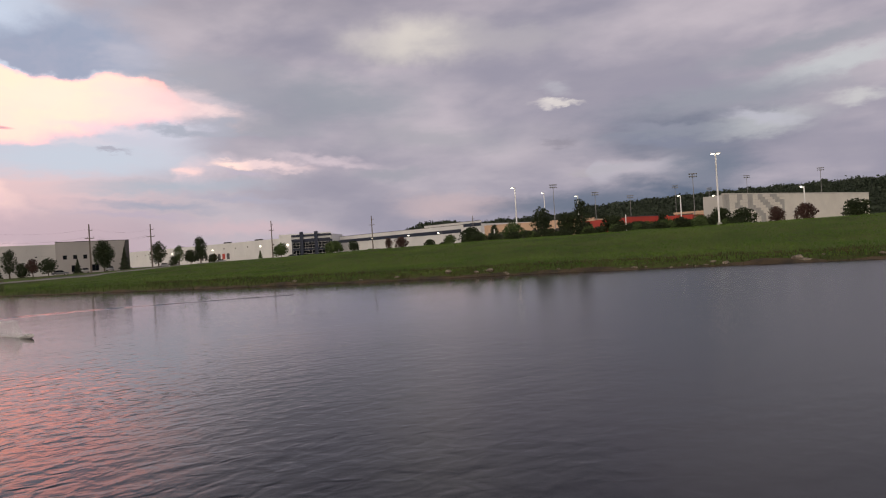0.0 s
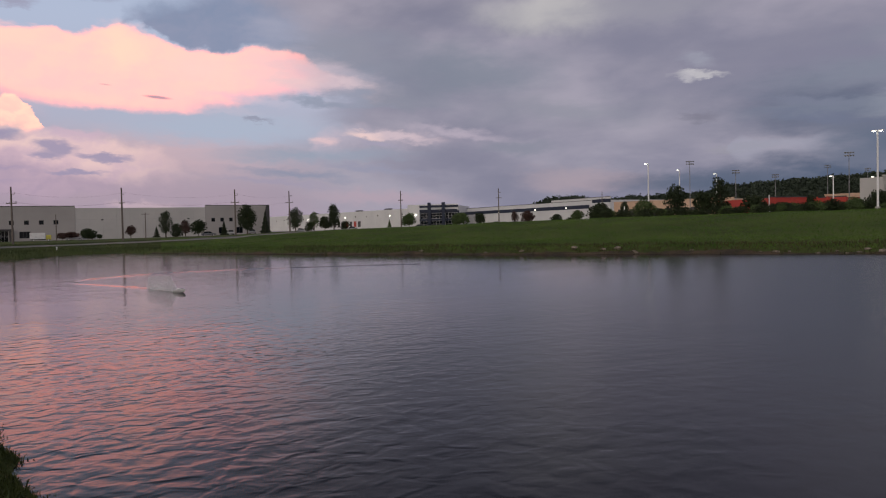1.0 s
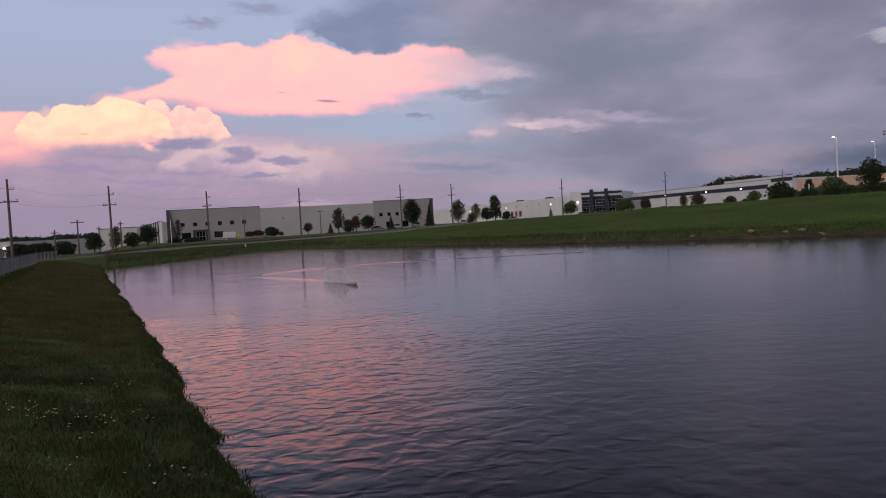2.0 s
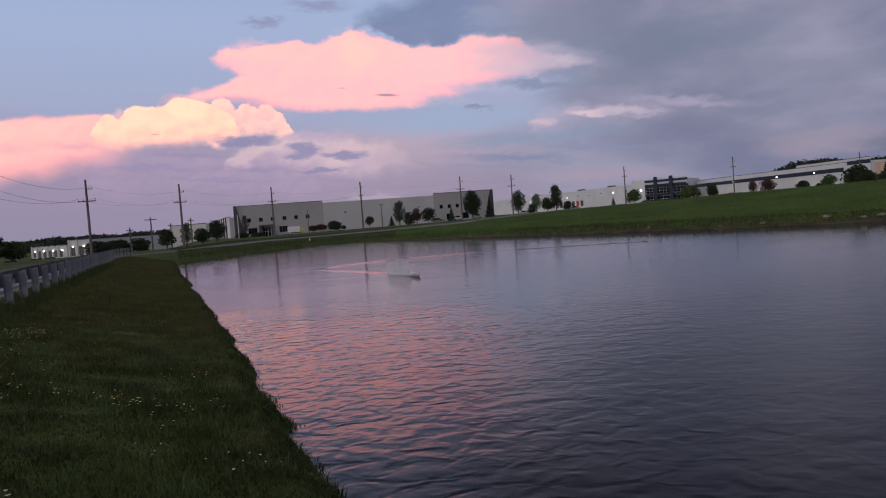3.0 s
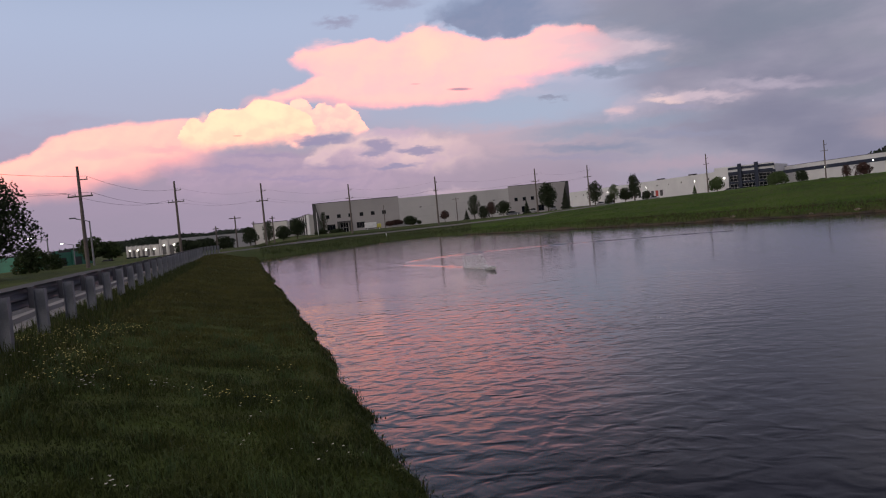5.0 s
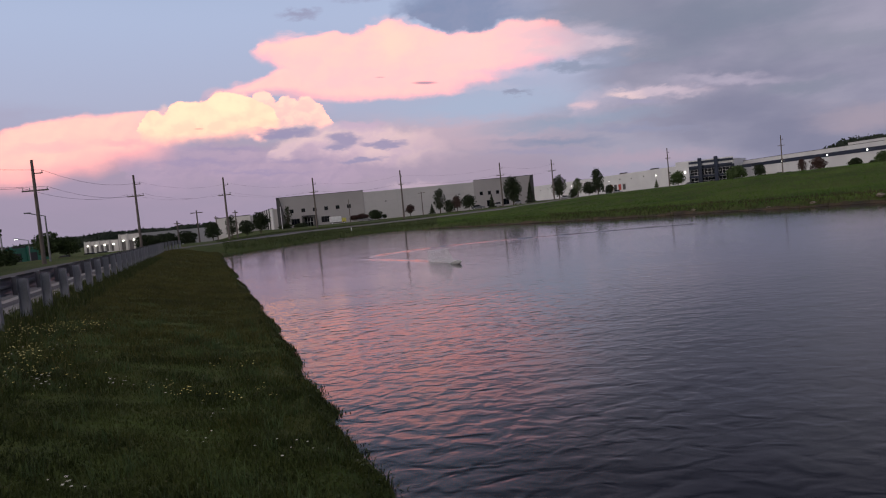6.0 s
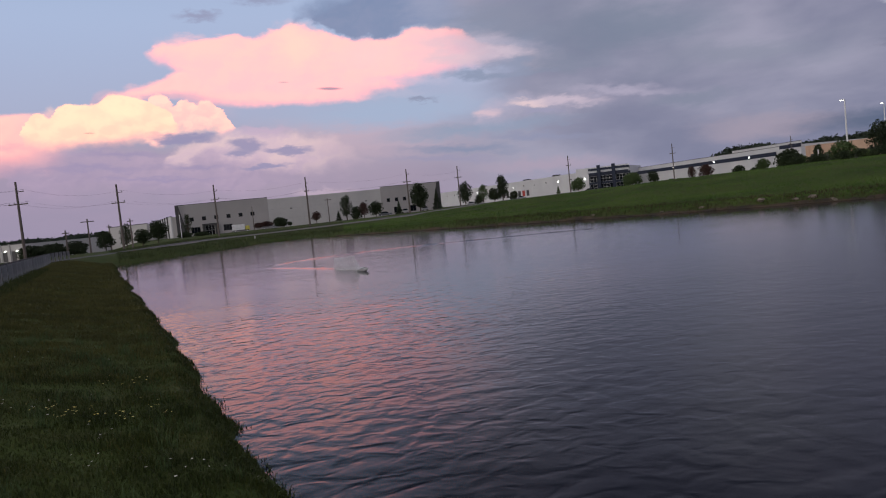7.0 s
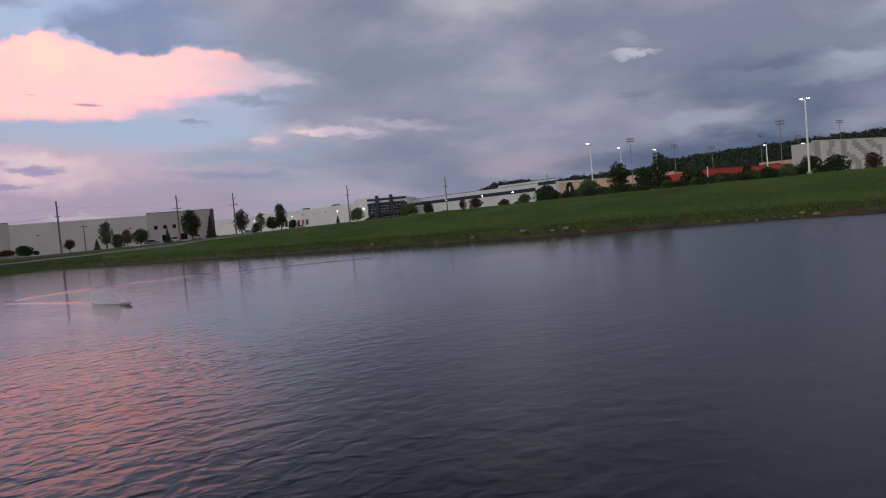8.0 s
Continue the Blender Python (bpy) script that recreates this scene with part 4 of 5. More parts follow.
def grey_warehouse():
    ob, L = placed("grey_warehouse", (-170.5, 194), (-96.6, 248.5), 0.55, "long low beige precast warehouse with taller taupe office ends", "warehouse")
    a, b = L * 0.325, L * 0.765
    H = 11.0
    # taupe office end with entrance
    top = [(3.4 + k * 4.05, 5.5, 1.35, 1.35) for k in range(6)]
    low = [(3.6, 1.3, 3.0, 2.1), (14.2, 1.3, 3.0, 2.1)]
    door = (8.3, 0.1, 3.0, 3.6)
    rawpart("office_wall", *holed_wall(a, H + 0.25, 0.3, top + low + [door]), M_TAN_DARK, ob, "taupe precast office wall")
    for h in top:
        window(ob, *h)
    for h in low:
        window(ob, *h, mull=3)
    e = window(ob, *door, mull=3, rails=2, frame_mat=M_WHITE)
    part("canopy", boxed(7.4, 12.2, -1.6, -0.003, 3.75, 4.25, bevel=0.03), M_TRIM, e)
    part("portal_side", boxed(7.4, 8.0, -1.6, -0.003, 0, 3.747), M_TRIM, e)
    part("portal_side", boxed(11.6, 12.2, -1.6, -0.003, 0, 3.747), M_TRIM, e)
    part("coping", boxed(-0.05, a + 0.05, -0.06, 0.36, H + 0.253, H + 0.42, bevel=0.02), M_TRIM, ob)
    # middle warehouse panels, each with recessed joints
    n = 10
    for k in range(n):
        x0 = a + 0.02 + (b - a) * k / n
        x1 = a + (b - a) * (k + 1) / n - 0.02
        bm = bmesh.new()
        for z0, z1 in ((0, 3.4), (3.44, 6.9), (6.94, H - 0.35)):
            box(bm, x0, x1, 0.15, 0.45, z0, z1)
        part("wall_panel", bm, M_TAN, ob)
    part("joint_backing", boxed(a + 0.01, b - 0.01, 0.30, 0.44, 0.01, H - 0.45), M_TAN_DARK, ob)
    for x in (a + 7.5, b - 6.0):
        part("wall_lamp", boxed(x, x + 0.7, -0.1, 0.148, 6.6, 6.95, bevel=0.05), M_TRIM, ob)
    # far office end
    w = L - b
    top = [(b + 2.0 + k * 3.05, 5.6, 1.25, 1.35) for k in range(4)]
    low = [(b + 4.4, 1.4, 2.4, 2.2), (b + 10.6, 1.4, 2.2, 2.2)]
    rawpart("office_wall", *holed_wall(w, H + 0.25, 0.3, [(h[0] - b, *h[1:]) for h in top + low], x0=b), M_TAN_DARK, ob, "taupe precast office wall")
    for h in top:
        window(ob, *h)
    for h in low:
        window(ob, *h, mull=2)
    part("coping", boxed(b - 0.05, L + 0.05, -0.06, 0.36, H + 0.253, H + 0.42, bevel=0.02), M_TRIM, ob)
    # raking dark fins at both corners
    for x, s in ((0.0, 1), (L, -1)):
        bm = bmesh.new()
        pts = [(x - s * 0.9, 0), (x + s * 2.6, 0), (x + s * 0.1, H + 0.42), (x - s * 0.9, H + 0.42)]
        f = [bm.verts.new((px, -0.5, pz)) for px, pz in pts]
        k = [bm.verts.new((px, -0.02, pz)) for px, pz in pts]
        bm.faces.new(f), bm.faces.new(k[::-1])
        for i in range(4):
            bm.faces.new((f[i], k[i], k[(i + 1) % 4], f[(i + 1) % 4]))
        bmesh.ops.recalc_face_normals(bm, faces=bm.faces)
        part("corner_fin", bm, M_TRIM, ob, "dark raking corner fin")
    shell(ob, 0, L, 70, H - 0.2, M_TAN_DARK)
    return ob


def dock_wing():
    ob, L = placed("dock_wing", (-246, 262), (-174, 194), 0.5, "beige warehouse wing with dark loading-dock bays", "warehouse")
    H = 7.9
    n = 9
    holes = [(3 + k * (L - 4) / n, 0.6, 6.4, 5.8) for k in range(n)]
    rawpart("front_wall", *holed_wall(L, H, 0.4, holes), M_WHITE, ob)
    for x, z, w, h in holes:
        d = part("dock_door", boxed(x + 0.003, x + w - 0.003, 0.2, 0.3, z, z + h), M_WHITE, ob)
        part("pilaster", boxed(x - 0.9, x - 0.2, -0.4, -0.003, 0, H + 0.3), M_TRIM, ob)
        for k in range(1, 3):
            part("rib", boxed(x + 0.05, x + w - 0.05, 0.15, 0.198, z + h * k / 3 - 0.05, z + h * k / 3 + 0.05), M_TAN, d)
    part("coping", boxed(-0.05, L + 0.05, -0.06, 0.46, H + 0.003, H + 0.17), M_TRIM, ob)
    shell(ob, 0, L, 30, H - 0.2, M_TAN)


def glass_front():
    # white precast warehouse with a blue-framed glass entrance on its corner
    ob, L = placed("white_warehouse", (-213, 552), (-72, 409), 2.3, "white precast warehouse with loading docks and lit wall lamps", "warehouse")
    H = 11.6
    docks = [(L * 0.46 + k * 5.4, 1.7, 3.4, 3.6) for k in range(10)]
    rawpart("front_wall", *holed_wall(L, H, 0.4, docks), M_WHITE, ob)
    for k, (x, z, w, h) in enumerate(docks):
        part("dock_door", boxed(x + 0.003, x + w - 0.003, 0.05, 0.2, z, z + h), M_RED if k in (6, 8) else M_TRIM, ob)
    for k in range(14):
        x = L * (0.06 + 0.068 * k)
        part("joint_cover", boxed(x, x + 0.18, -0.05, -0.003, 0, H - 0.1), M_WHITE, ob)
        if k % 2 == 0:
            part("wall_lamp", boxed(x + 3, x + 3.6, -0.4, -0.003, 7.7, 8.3, bevel=0.1), M_WALL_LIGHT if k in (4, 8, 12) else M_TRIM, ob)
        else:
            part("vent", boxed(x + 3, x + 3.8, -0.2, -0.003, 7.9, 8.8), M_TRIM, ob)
    for fx in (0.3, 0.62, 0.8):
        part("roof_unit", boxed(L * fx, L * fx + 5, 8, 11, H, H + 1.2, bevel=0.1), M_TRIM, ob)
    shell(ob, 0, L, 90, H - 0.2, M_WHITE)

    cube, W2 = placed("glass_entrance", (-72.5, 405), (-42.5, 402), 2.3, "two-storey entrance block with blue bands and ribbon glazing", "office building")
    H2 = 13.4
    holes = [(7.5, 0.3, 22.0, 3.6), (7.5, 5.2, 22.0, 3.2)]
    rawpart("front_wall", *holed_wall(W2, 9.6, 0.4, holes), M_BLUE, cube)
    for x, z, w, h in holes:
        window(cube, x, z, w, h, mull=12, rails=2, frame_mat=M_WHITE)
    part("white_wall", boxed(0, W2 - 0.5, 0, 0.4, 9.602, H2), M_WHITE, cube)
    part("end_wall", boxed(0.0, 7.0, -0.4, -0.003, 0, H2), M_WHITE, cube)
    part("blue_band", boxed(7.01, W2 - 1, -0.5, -0.003, 9.2, 10.4, bevel=0.05), M_BLUE, cube)
    part("blue_band", boxed(7.01, W2 - 0.4, -0.5, -0.003, 11.6, 12.8, bevel=0.05), M_BLUE, cube)
    part("blue_band", boxed(7.01, W2 - 0.4, -0.5, -0.003, 4.1, 5.0, bevel=0.05), M_BLUE, cube)
    for x in (12.0, 20.3):
        part("pylon", boxed(x, x + 1.9, -1.2, -0.502, 0, H2 + 1.0, bevel=0.06), M_BLUE, cube, "dark blue vertical pylon")
    part("blue_band", boxed(W2 - 2, W2 + 8, 0.402, 1.2, 6.9, 8.3), M_BLUE, cube)
    part("wall_lamp", boxed(4.4, 5.2, -0.9, -0.402, 7.2, 8.0, bevel=0.2), M_WALL_LIGHT, cube)
    shell(cube, 0, W2, 30, 12.5, M_WHITE)

    wing, W3 = placed("long_white_warehouse", (-40, 421), (33.5, 322), 2.6, "long white warehouse with a dark blue band and lit lamps", "warehouse")
    H3 = 10.5
    part("front_wall", boxed(0, W3, 0, 0.4, 0, H3), M_WHITE, wing)
    part("blue_band", boxed(-1.0, W3 - 14, -0.14, -0.003, 6.9, 8.6), M_BLUE, wing, "dark blue painted band")
    part("blue_band", boxed(W3 - 12, W3 + 0.1, -0.14, -0.003, 9.3, 10.8), M_BLUE, wing, "dark blue painted band")
    part("low_wall", boxed(W3 - 17, W3 + 0.4, -0.3, -0.003, 0, 5.5), M_WHITE, wing)
    part("coping", boxed(-0.05, W3 + 0.05, -0.06, 0.46, H3 + 0.003, H3 + 0.2), M_TRIM, wing)
    part("end_parapet", boxed(W3 - 42, W3, 0.0, 0.4, H3 + 0.203, H3 + 1.2), M_WHITE, wing)
    part("coping", boxed(W3 - 42.05, W3 + 0.05, -0.06, 0.46, H3 + 1.203, H3 + 1.38), M_TRIM, wing)
    for k in range(9):
        part("joint_cover", boxed(4 + k * 13, 4.25 + k * 13, -0.05, -0.003, 0, 6.85), M_WHITE, wing)
    for fx in (0.0, 0.28, 0.55, 0.75):
        part("wall_lamp", boxed(W3 * fx, W3 * fx + 0.6, -0.6, -0.143, 7.4, 8.0, bevel=0.12), M_WALL_LIGHT, wing)
    shell(wing, 0, W3, 80, H3 - 0.2, M_WHITE)


grey_warehouse()
dock_wing()
glass_front()


def plain_block(name, p, q, z, h, depth, mat, label, bays=0, lamps=0):
    ob, L = placed(name, p, q, z, label, "building")
    holes = [(1.5 + k * (L - 3) / bays, 0.6, (L - 3) / bays * 0.55, h * 0.55) for k in range(bays)] if bays else []
    rawpart("front_wall", *holed_wall(L, h, 0.3, holes), mat, ob)
    for hx in holes:
        part("dock_door", boxed(hx[0] + 0.003, hx[0] + hx[2] - 0.003, 0.12, 0.2, hx[1], hx[1] + hx[3]), M_TRIM, ob)
        part("pilaster", boxed(hx[0] - 0.7, hx[0] - 0.2, -0.25, -0.003, 0, h + 0.3), mat, ob)
    part("coping", boxed(-0.1, L + 0.1, -0.08, 0.4, h + 0.003, h + 0.25), M_TRIM if mat is not M_PEACH else M_PEACH, ob)
    for k in range(lamps):
        x = L * (k + 0.5) / lamps
        part("wall_lamp", boxed(x, x + 0.5, -0.5, -0.003, h * 0.62, h * 0.62 + 0.35, bevel=0.08), M_WALL_LIGHT, ob)
    shell(ob, 0, L, depth, h - 0.1, mat)
    return ob


plain_block("pale_depot", polar(-55.4, 290), polar(-53.15, 268), -1.65, 4.4, 30, M_TAN, "low pale depot with lit wall lamps and pilasters", 6, 4)
plain_block("pale_depot", polar(-53.1, 266), polar(-51.7, 255), -1.65, 5.8, 30, M_TAN, "taller pale end of the depot with lit doorways", 2, 2)
plain_block("green_shed", polar(-60.2, 150), polar(-57.6, 160), -1.0, 3.6, 12, M_GREEN, "small green-roofed shed among bushes", 2)
plain_block("tan_depot", polar(-50.2, 340), polar(-46.5, 320), -1.7, 5.7, 30, M_TAN, "low tan depot behind hedges", 5)
plain_block("tan_office", polar(-46.2, 300), polar(-43.6, 285), -1.7, 8.9, 30, M_TAN, "plain tan warehouse end behind trees", 0)
plain_block("peach_store", polar(6.2, 270), polar(14.9, 255), 2.85, 7.1, 25, M_PEACH, "long low peach-coloured retail building", 9)
plain_block("red_store", polar(17.4, 190), polar(20.2, 200), 2.95, 4.75, 18, M_RED, "low building with bright red fascia", 0)
plain_block("red_kiosk", polar(20.2, 205), polar(22.2, 200), 2.95, 4.6, 12, M_RED, "small low red-fronted building behind bushes", 2)
plain_block("peach_annexe", polar(20.9, 230), polar(23.9, 226), 2.95, 6.0, 12, M_PEACH, "peach-coloured annexe behind the red building", 3)


def banded_hall():
    # big hall clad in pale and grey panels that read as waves
    ob, L = placed("banded_hall", (66.8, 146.6), (120.0, 179.0), 3.0, "long hall clad in pale and grey wave-patterned panels", "hall")
    h = 7.2
    part("front_wall", boxed(0, L, 0, 0.3, 0, h), M_KERB, ob)
    nx, nz, w = 24, 12, 0.95
    for j in range(nz):
        for i in range(nx):
            x0, z0 = w * i, h * j / nz
            wave = math.sin(x0 * 1.25 + z0 * 0.9 + 1.6 * math.sin(z0 * 0.75 - x0 * 0.22))
            part("cladding_panel", boxed(x0 + 0.015, x0 + w - 0.015, -0.08 - 0.01 * (wave > 0), -0.003, z0 + 0.015, z0 + h / nz - 0.015), M_CREAM if wave > -0.1 else M_KERB, ob)
    part("cladding_panel", boxed(w * nx + 0.02, L, -0.08, -0.003, 0.02, h - 0.02), M_CREAM, ob)
    part("coping", boxed(-0.1, L + 0.1, -0.15, 0.4, h + 0.003, h + 0.25), M_PALE, ob)
    shell(ob, 0, L, 5, h - 0.1, M_TAN)


banded_hall()


# ---- trees and bushes ----
def cards(centres, size, rng, flat=0.0):
    """Bent leaf sprays at the given centres: two quads folded along a midrib."""
    n = len(centres)
    d = rng.normal(size=(n, 3))
    d[:, 2] *= 1 - flat
    d /= np.linalg.norm(d, axis=1)[:, None]
    e = np.cross(d, rng.normal(size=(n, 3)))
    e /= np.linalg.norm(e, axis=1)[:, None]
    f = np.cross(d, e)
    s = size * rng.uniform(0.6, 1.4, (n, 1))
    tip, root = centres + d * s, centres - d * s
    left, right = centres + e * s * 0.6 + f * s * 0.25, centres - e * s * 0.6 + f * s * 0.25
    v = np.stack([root, left, tip, right], 1).reshape(-1, 3)
    i = np.arange(n)[:, None] * 4
    return v.tolist(), np.concatenate([i + (0, 1, 2), i + (0, 2, 3)]).tolist()


def lobes(rng, h, w, kind, count):
    """Points of a crown: uneven clumps round the ends of limbs."""
    pts, ends = [], []
    if kind == "cone":
        for k in range(count):
            t = rng.uniform(0, 1) ** 1.4
            r = (1 - t) * w / 2 * (0.75 + 0.25 * math.sin(t * 30)) * math.sqrt(rng.uniform(0.15, 1))
            a = rng.uniform(0, 6.283)
            pts.append((r * math.cos(a), r * math.sin(a), h * (0.08 + 0.92 * t) - 0.1 * r))
        ends = [(0, 0, h * 0.95)]
    else:
        z0 = {"round": 0.2, "tall": 0.14, "bush": 0.0, "lolly": 0.36}[kind]
        m = 13
        for k in range(m):
            a = k * 2.4 + rng.uniform(-0.5, 0.5)
            t = (k + 0.5) / m
            r = w / 2 * rng.uniform(0.3, 0.68) * math.sin(math.pi * min(0.98, 0.18 + 0.78 * t)) ** 0.7
            ends.append((r * math.cos(a), r * math.sin(a), h * (z0 + (1 - z0) * (0.12 + 0.76 * t))))
        for k in range(count):
            c = ends[k % m]
            g = rng.normal(size=3)
            g *= rng.uniform(0.3, 1) ** 0.5 / np.linalg.norm(g)
            q = w * 0.25 * rng.uniform(0.7, 1.15)
            pts.append((c[0] + g[0] * q, c[1] + g[1] * q, max(0.05, c[2] + g[2] * min(q, h * 0.2))))
    return np.array(pts), ends


def tree(x, y, h, w, kind="round", mat=None, label="", name="tree", leaf=0.0, count=1700, group=""):
    rng = np.random.default_rng(int(abs(x * 37 + y * 91)) + 7)
    z = gz(x, y)
    ob = empty(name, pose(x, y, z, 0, 0, rng.uniform(0, 360)), label or "small dark leafy tree on the verge", "bush" if kind == "bush" else "tree", group)
    pts, ends = lobes(rng, h, w, kind, count)
    bm = bmesh.new()
    k = 0.35 if kind == "bush" else 0.8
    r = 0.02 * h + 0.04
    rod(bm, (0, 0, -0.3), (0, 0, h * k * 0.6), r, r * 0.7, 8)
    rod(bm, (0, 0, h * k * 0.59), (0, 0, h * k), r * 0.7, r * 0.3, 6)
    for i, e in enumerate(ends):
        if kind != "cone":
            s = h * (0.12 + 0.4 * i / len(ends)) if kind != "bush" else 0.05
            rod(bm, (0, 0, min(s, e[2])), e, r * 0.4, r * 0.12, 5)
    part("trunk", bm, M_BARK, ob)
    v, f = cards(pts, leaf or max(0.10, w * 0.040), rng)
    rawpart("crown", v, f, mat or M_LEAF, ob)
    return ob


tree(-118.4, 178, 1.9, 2.6, "lolly")
tree(-123.1, 188.3, 1.5, 2.0, "lolly")
tree(*polar(-35.55, 222), 2.1, 3.4, "lolly", M_LEAF_RED, "small dark ornamental tree beside the parked truck")
tree(*polar(-34.95, 222), 2.3, 4.4, "lolly", M_LEAF_RED, "small dark ornamental tree beside the parked truck")
tree(*polar(-40.75, 236), 7.6, 3.0, "tall", M_LEAF, "narrow dark tree at the warehouse corner")
tree(-116.1, 192.7, 3.6, 3.3, "lolly", M_LEAF_RED, "small reddish-grey ornamental tree")
tree(-107.9, 197.4, 8.0, 4.6, "tall")
tree(-110.2, 196.3, 3.2, 2.7, "cone", M_NEEDLE, "small dark pointed conifer on the verge")
tree(-105.3, 198.9, 4.0, 4.4, "bush")
tree(-103.1, 200.0, 5.0, 3.6, "round", M_LEAF_RED, "thin pale ornamental tree by the warehouse")
tree(-99.8, 201.7, 4.8, 5.2, "round")
tree(-93.2, 204.8, 4.4, 3.1, "cone", M_NEEDLE, "dark pointed conifer by the warehouse")
tree(-87.0, 207.5, 8.9, 6.4, "tall", count=2600)
tree(-82.0, 209.5, 6.6, 4.0, "cone", M_NEEDLE, "dark pointed conifer by the warehouse")
tree(-85.1, 246.0, 8.6, 6.4, "tall")
tree(-78.7, 247.8, 7.0, 4.0, "tall", M_LEAF_LIGHT, "slender light-green tree on the verge")
tree(-80.4, 247.4, 3.4, 3.9, "bush")
tree(-75.1, 249.0, 4.9, 5.6, "round")
tree(-72.0, 250.0, 9.8, 5.8, "tall", count=2400)
tree(-68.1, 251.0, 3.2, 3.8, "bush")
tree(-52.5, 254.6, 3.4, 2.4, "cone", M_LEAF_LIGHT)
tree(-45.4, 256.0, 5.2, 6.2, "round", M_LEAF_LIGHT, "broad light-green tree before the glass entrance")
tree(-27.0, 258.6, 4.6, 8.2, "round", M_LEAF_LIGHT, "broad light-green tree before the glass entrance")
tree(-19.8, 259.2, 4.4, 5.0, "round")
tree(-7.1, 259.9, 4.7, 3.4, "round", M_LEAF_RED, "rusty-leaved young tree before the white warehouse")
tree(-2.4, 260.0, 4.7, 5.4, "round", M_LEAF_RED, "rusty-leaved young tree before the white warehouse")
tree(7.9, 259.9, 3.2, 4.8, "bush")
tree(12.5, 259.7, 2.0, 3.6, "bush")
tree(15.3, 259.5, 4.3, 5.4, "round", M_LEAF_LIGHT)
tree(21.5, 250, 4.2, 6.0, "round")
for x, y, h, w, kind, mat in ((11.6, 129.4, 2.4, 5.0, "bush", M_LEAF), (15.8, 129.0, 2.7, 1.7, "tall", M_LEAF), (19.3, 128.6, 2.6, 4.6, "bush", M_LEAF_LIGHT), (24.4, 127.7, 4.7, 4.6, "round", M_NEEDLE), (28.9, 126.7, 3.4, 4.4, "round", M_LEAF),
                              (31.4, 126.1, 5.8, 4.0, "tall", M_NEEDLE), (36.4, 124.8, 2.7, 5.0, "round", M_LEAF), (44.5, 122.2, 2.6, 2.2, "round", M_LEAF), (47.4, 121.2, 1.8, 3.2, "bush", M_LEAF), (50.2, 119.8, 1.9, 3.4, "bush", M_LEAF_LIGHT),
                              (53.0, 118.0, 2.8, 4.6, "bush", M_LEAF), (56.0, 116.0, 2.4, 4.5, "bush", M_LEAF), (51.5, 96.8, 1.8, 2.6, "bush", M_LEAF_RED), (54.6, 95.0, 1.9, 3.2, "bush", M_LEAF_RED), (60.0, 92.0, 2.0, 4.0, "bush", M_LEAF), (33.0, 130.0, 2.0, 4.0, "bush", M_LEAF_LIGHT), (41.0, 124, 1.6, 3.6, "bush", M_LEAF)):
    tree(x, y, h * 1.12 + 0.25, w, kind, mat, {"bush": "low dense bush on the crest of the meadow", "cone": "dark conifer on the crest of the meadow"}.get(kind, "dark young tree on the crest of the meadow"), "bush" if kind == "bush" else "tree")
tree(-61.2, 29.4, 8.6, 9.4, "round", M_LEAF, "large dark spreading tree beyond the road", count=9000, leaf=0.15)
tree(-63.0, 22.5, 9.0, 8.0, "round", M_LEAF, "large dark spreading tree beyond the road", count=9000, leaf=0.15)
for a, d, h, w, kind in ((-57.6, 112, 3.5, 4.6, "round"), (-56.4, 113, 2.7, 4.0, "round"), (-60.2, 92, 1.7, 3.0, "bush"), (-61.6, 84, 2.6, 4.0, "bush"), (-49.6, 150, 2.6, 4.0, "bush"), (-48.4, 150, 2.6, 4.4, "bush"),
                         (-46.5, 140, 3.4, 3.8, "round"), (-45.07, 150, 5.0, 2.6, "tall"), (-43.98, 150, 3.2, 3.8, "round"), (-42.9, 170, 4.8, 5.0, "round"), (-41.0, 232, 1.6, 5.0, "bush"), (-39.8, 236, 1.3, 5.0, "bush"), (-51.2, 140, 2.3, 5.0, "bush"), (-50.2, 140, 2.2, 5.0, "bush"), (-33.9, 214, 3.0, 4.4, "round")):
    x, y = polar(a, d)
    tree(x, y, h, w, kind, M_LEAF_MID if a < -56 else M_LEAF, "dark bush in the verge beyond the road" if kind == "bush" else "dark leafy tree beyond the road", "bush" if kind == "bush" else "tree")


def far_woods(name, a0, a1, d, profile, label, size=2.4):
    """A wooded ridge: a bumpy rising slope closely set with leaf sprays."""
    rng = np.random.default_rng(5)
    na, nk = int((a1 - a0) * 5), 14
    verts, faces, pts = [], [], []
    for i in range(na + 1):
        a = a0 + (a1 - a0) * i / na
        top = top_at(profile(a), d + 40) - size * 0.9
        for k in range(nk + 1):
            t = k / nk
            x, y = polar(a, d - 30 + 70 * t)
            z = -1 + (top + 1) * math.sin(t * 1.571) + 1.1 * noise.noise(Vector((x * 0.13, y * 0.13, 0))) * min(1, t * 4)
            verts.append((x, y, z))
            for m in range(14):
                pts.append((x + rng.normal() * 2, y + rng.normal() * 2, z + abs(rng.normal()) * size * 0.5))
    for i in range(na):
        for k in range(nk):
            b = i * (nk + 1) + k
            faces.append((b, b + nk + 1, b + nk + 2, b + 1))
    v, f = cards(np.array(pts), size * 0.5, rng)
    m = len(verts)
    ob = rawpart(name, verts + v, faces + [tuple(i + m for i in t) for t in f], M_WOODS, kind="stuff")
    tagged(ob, label, "woods")


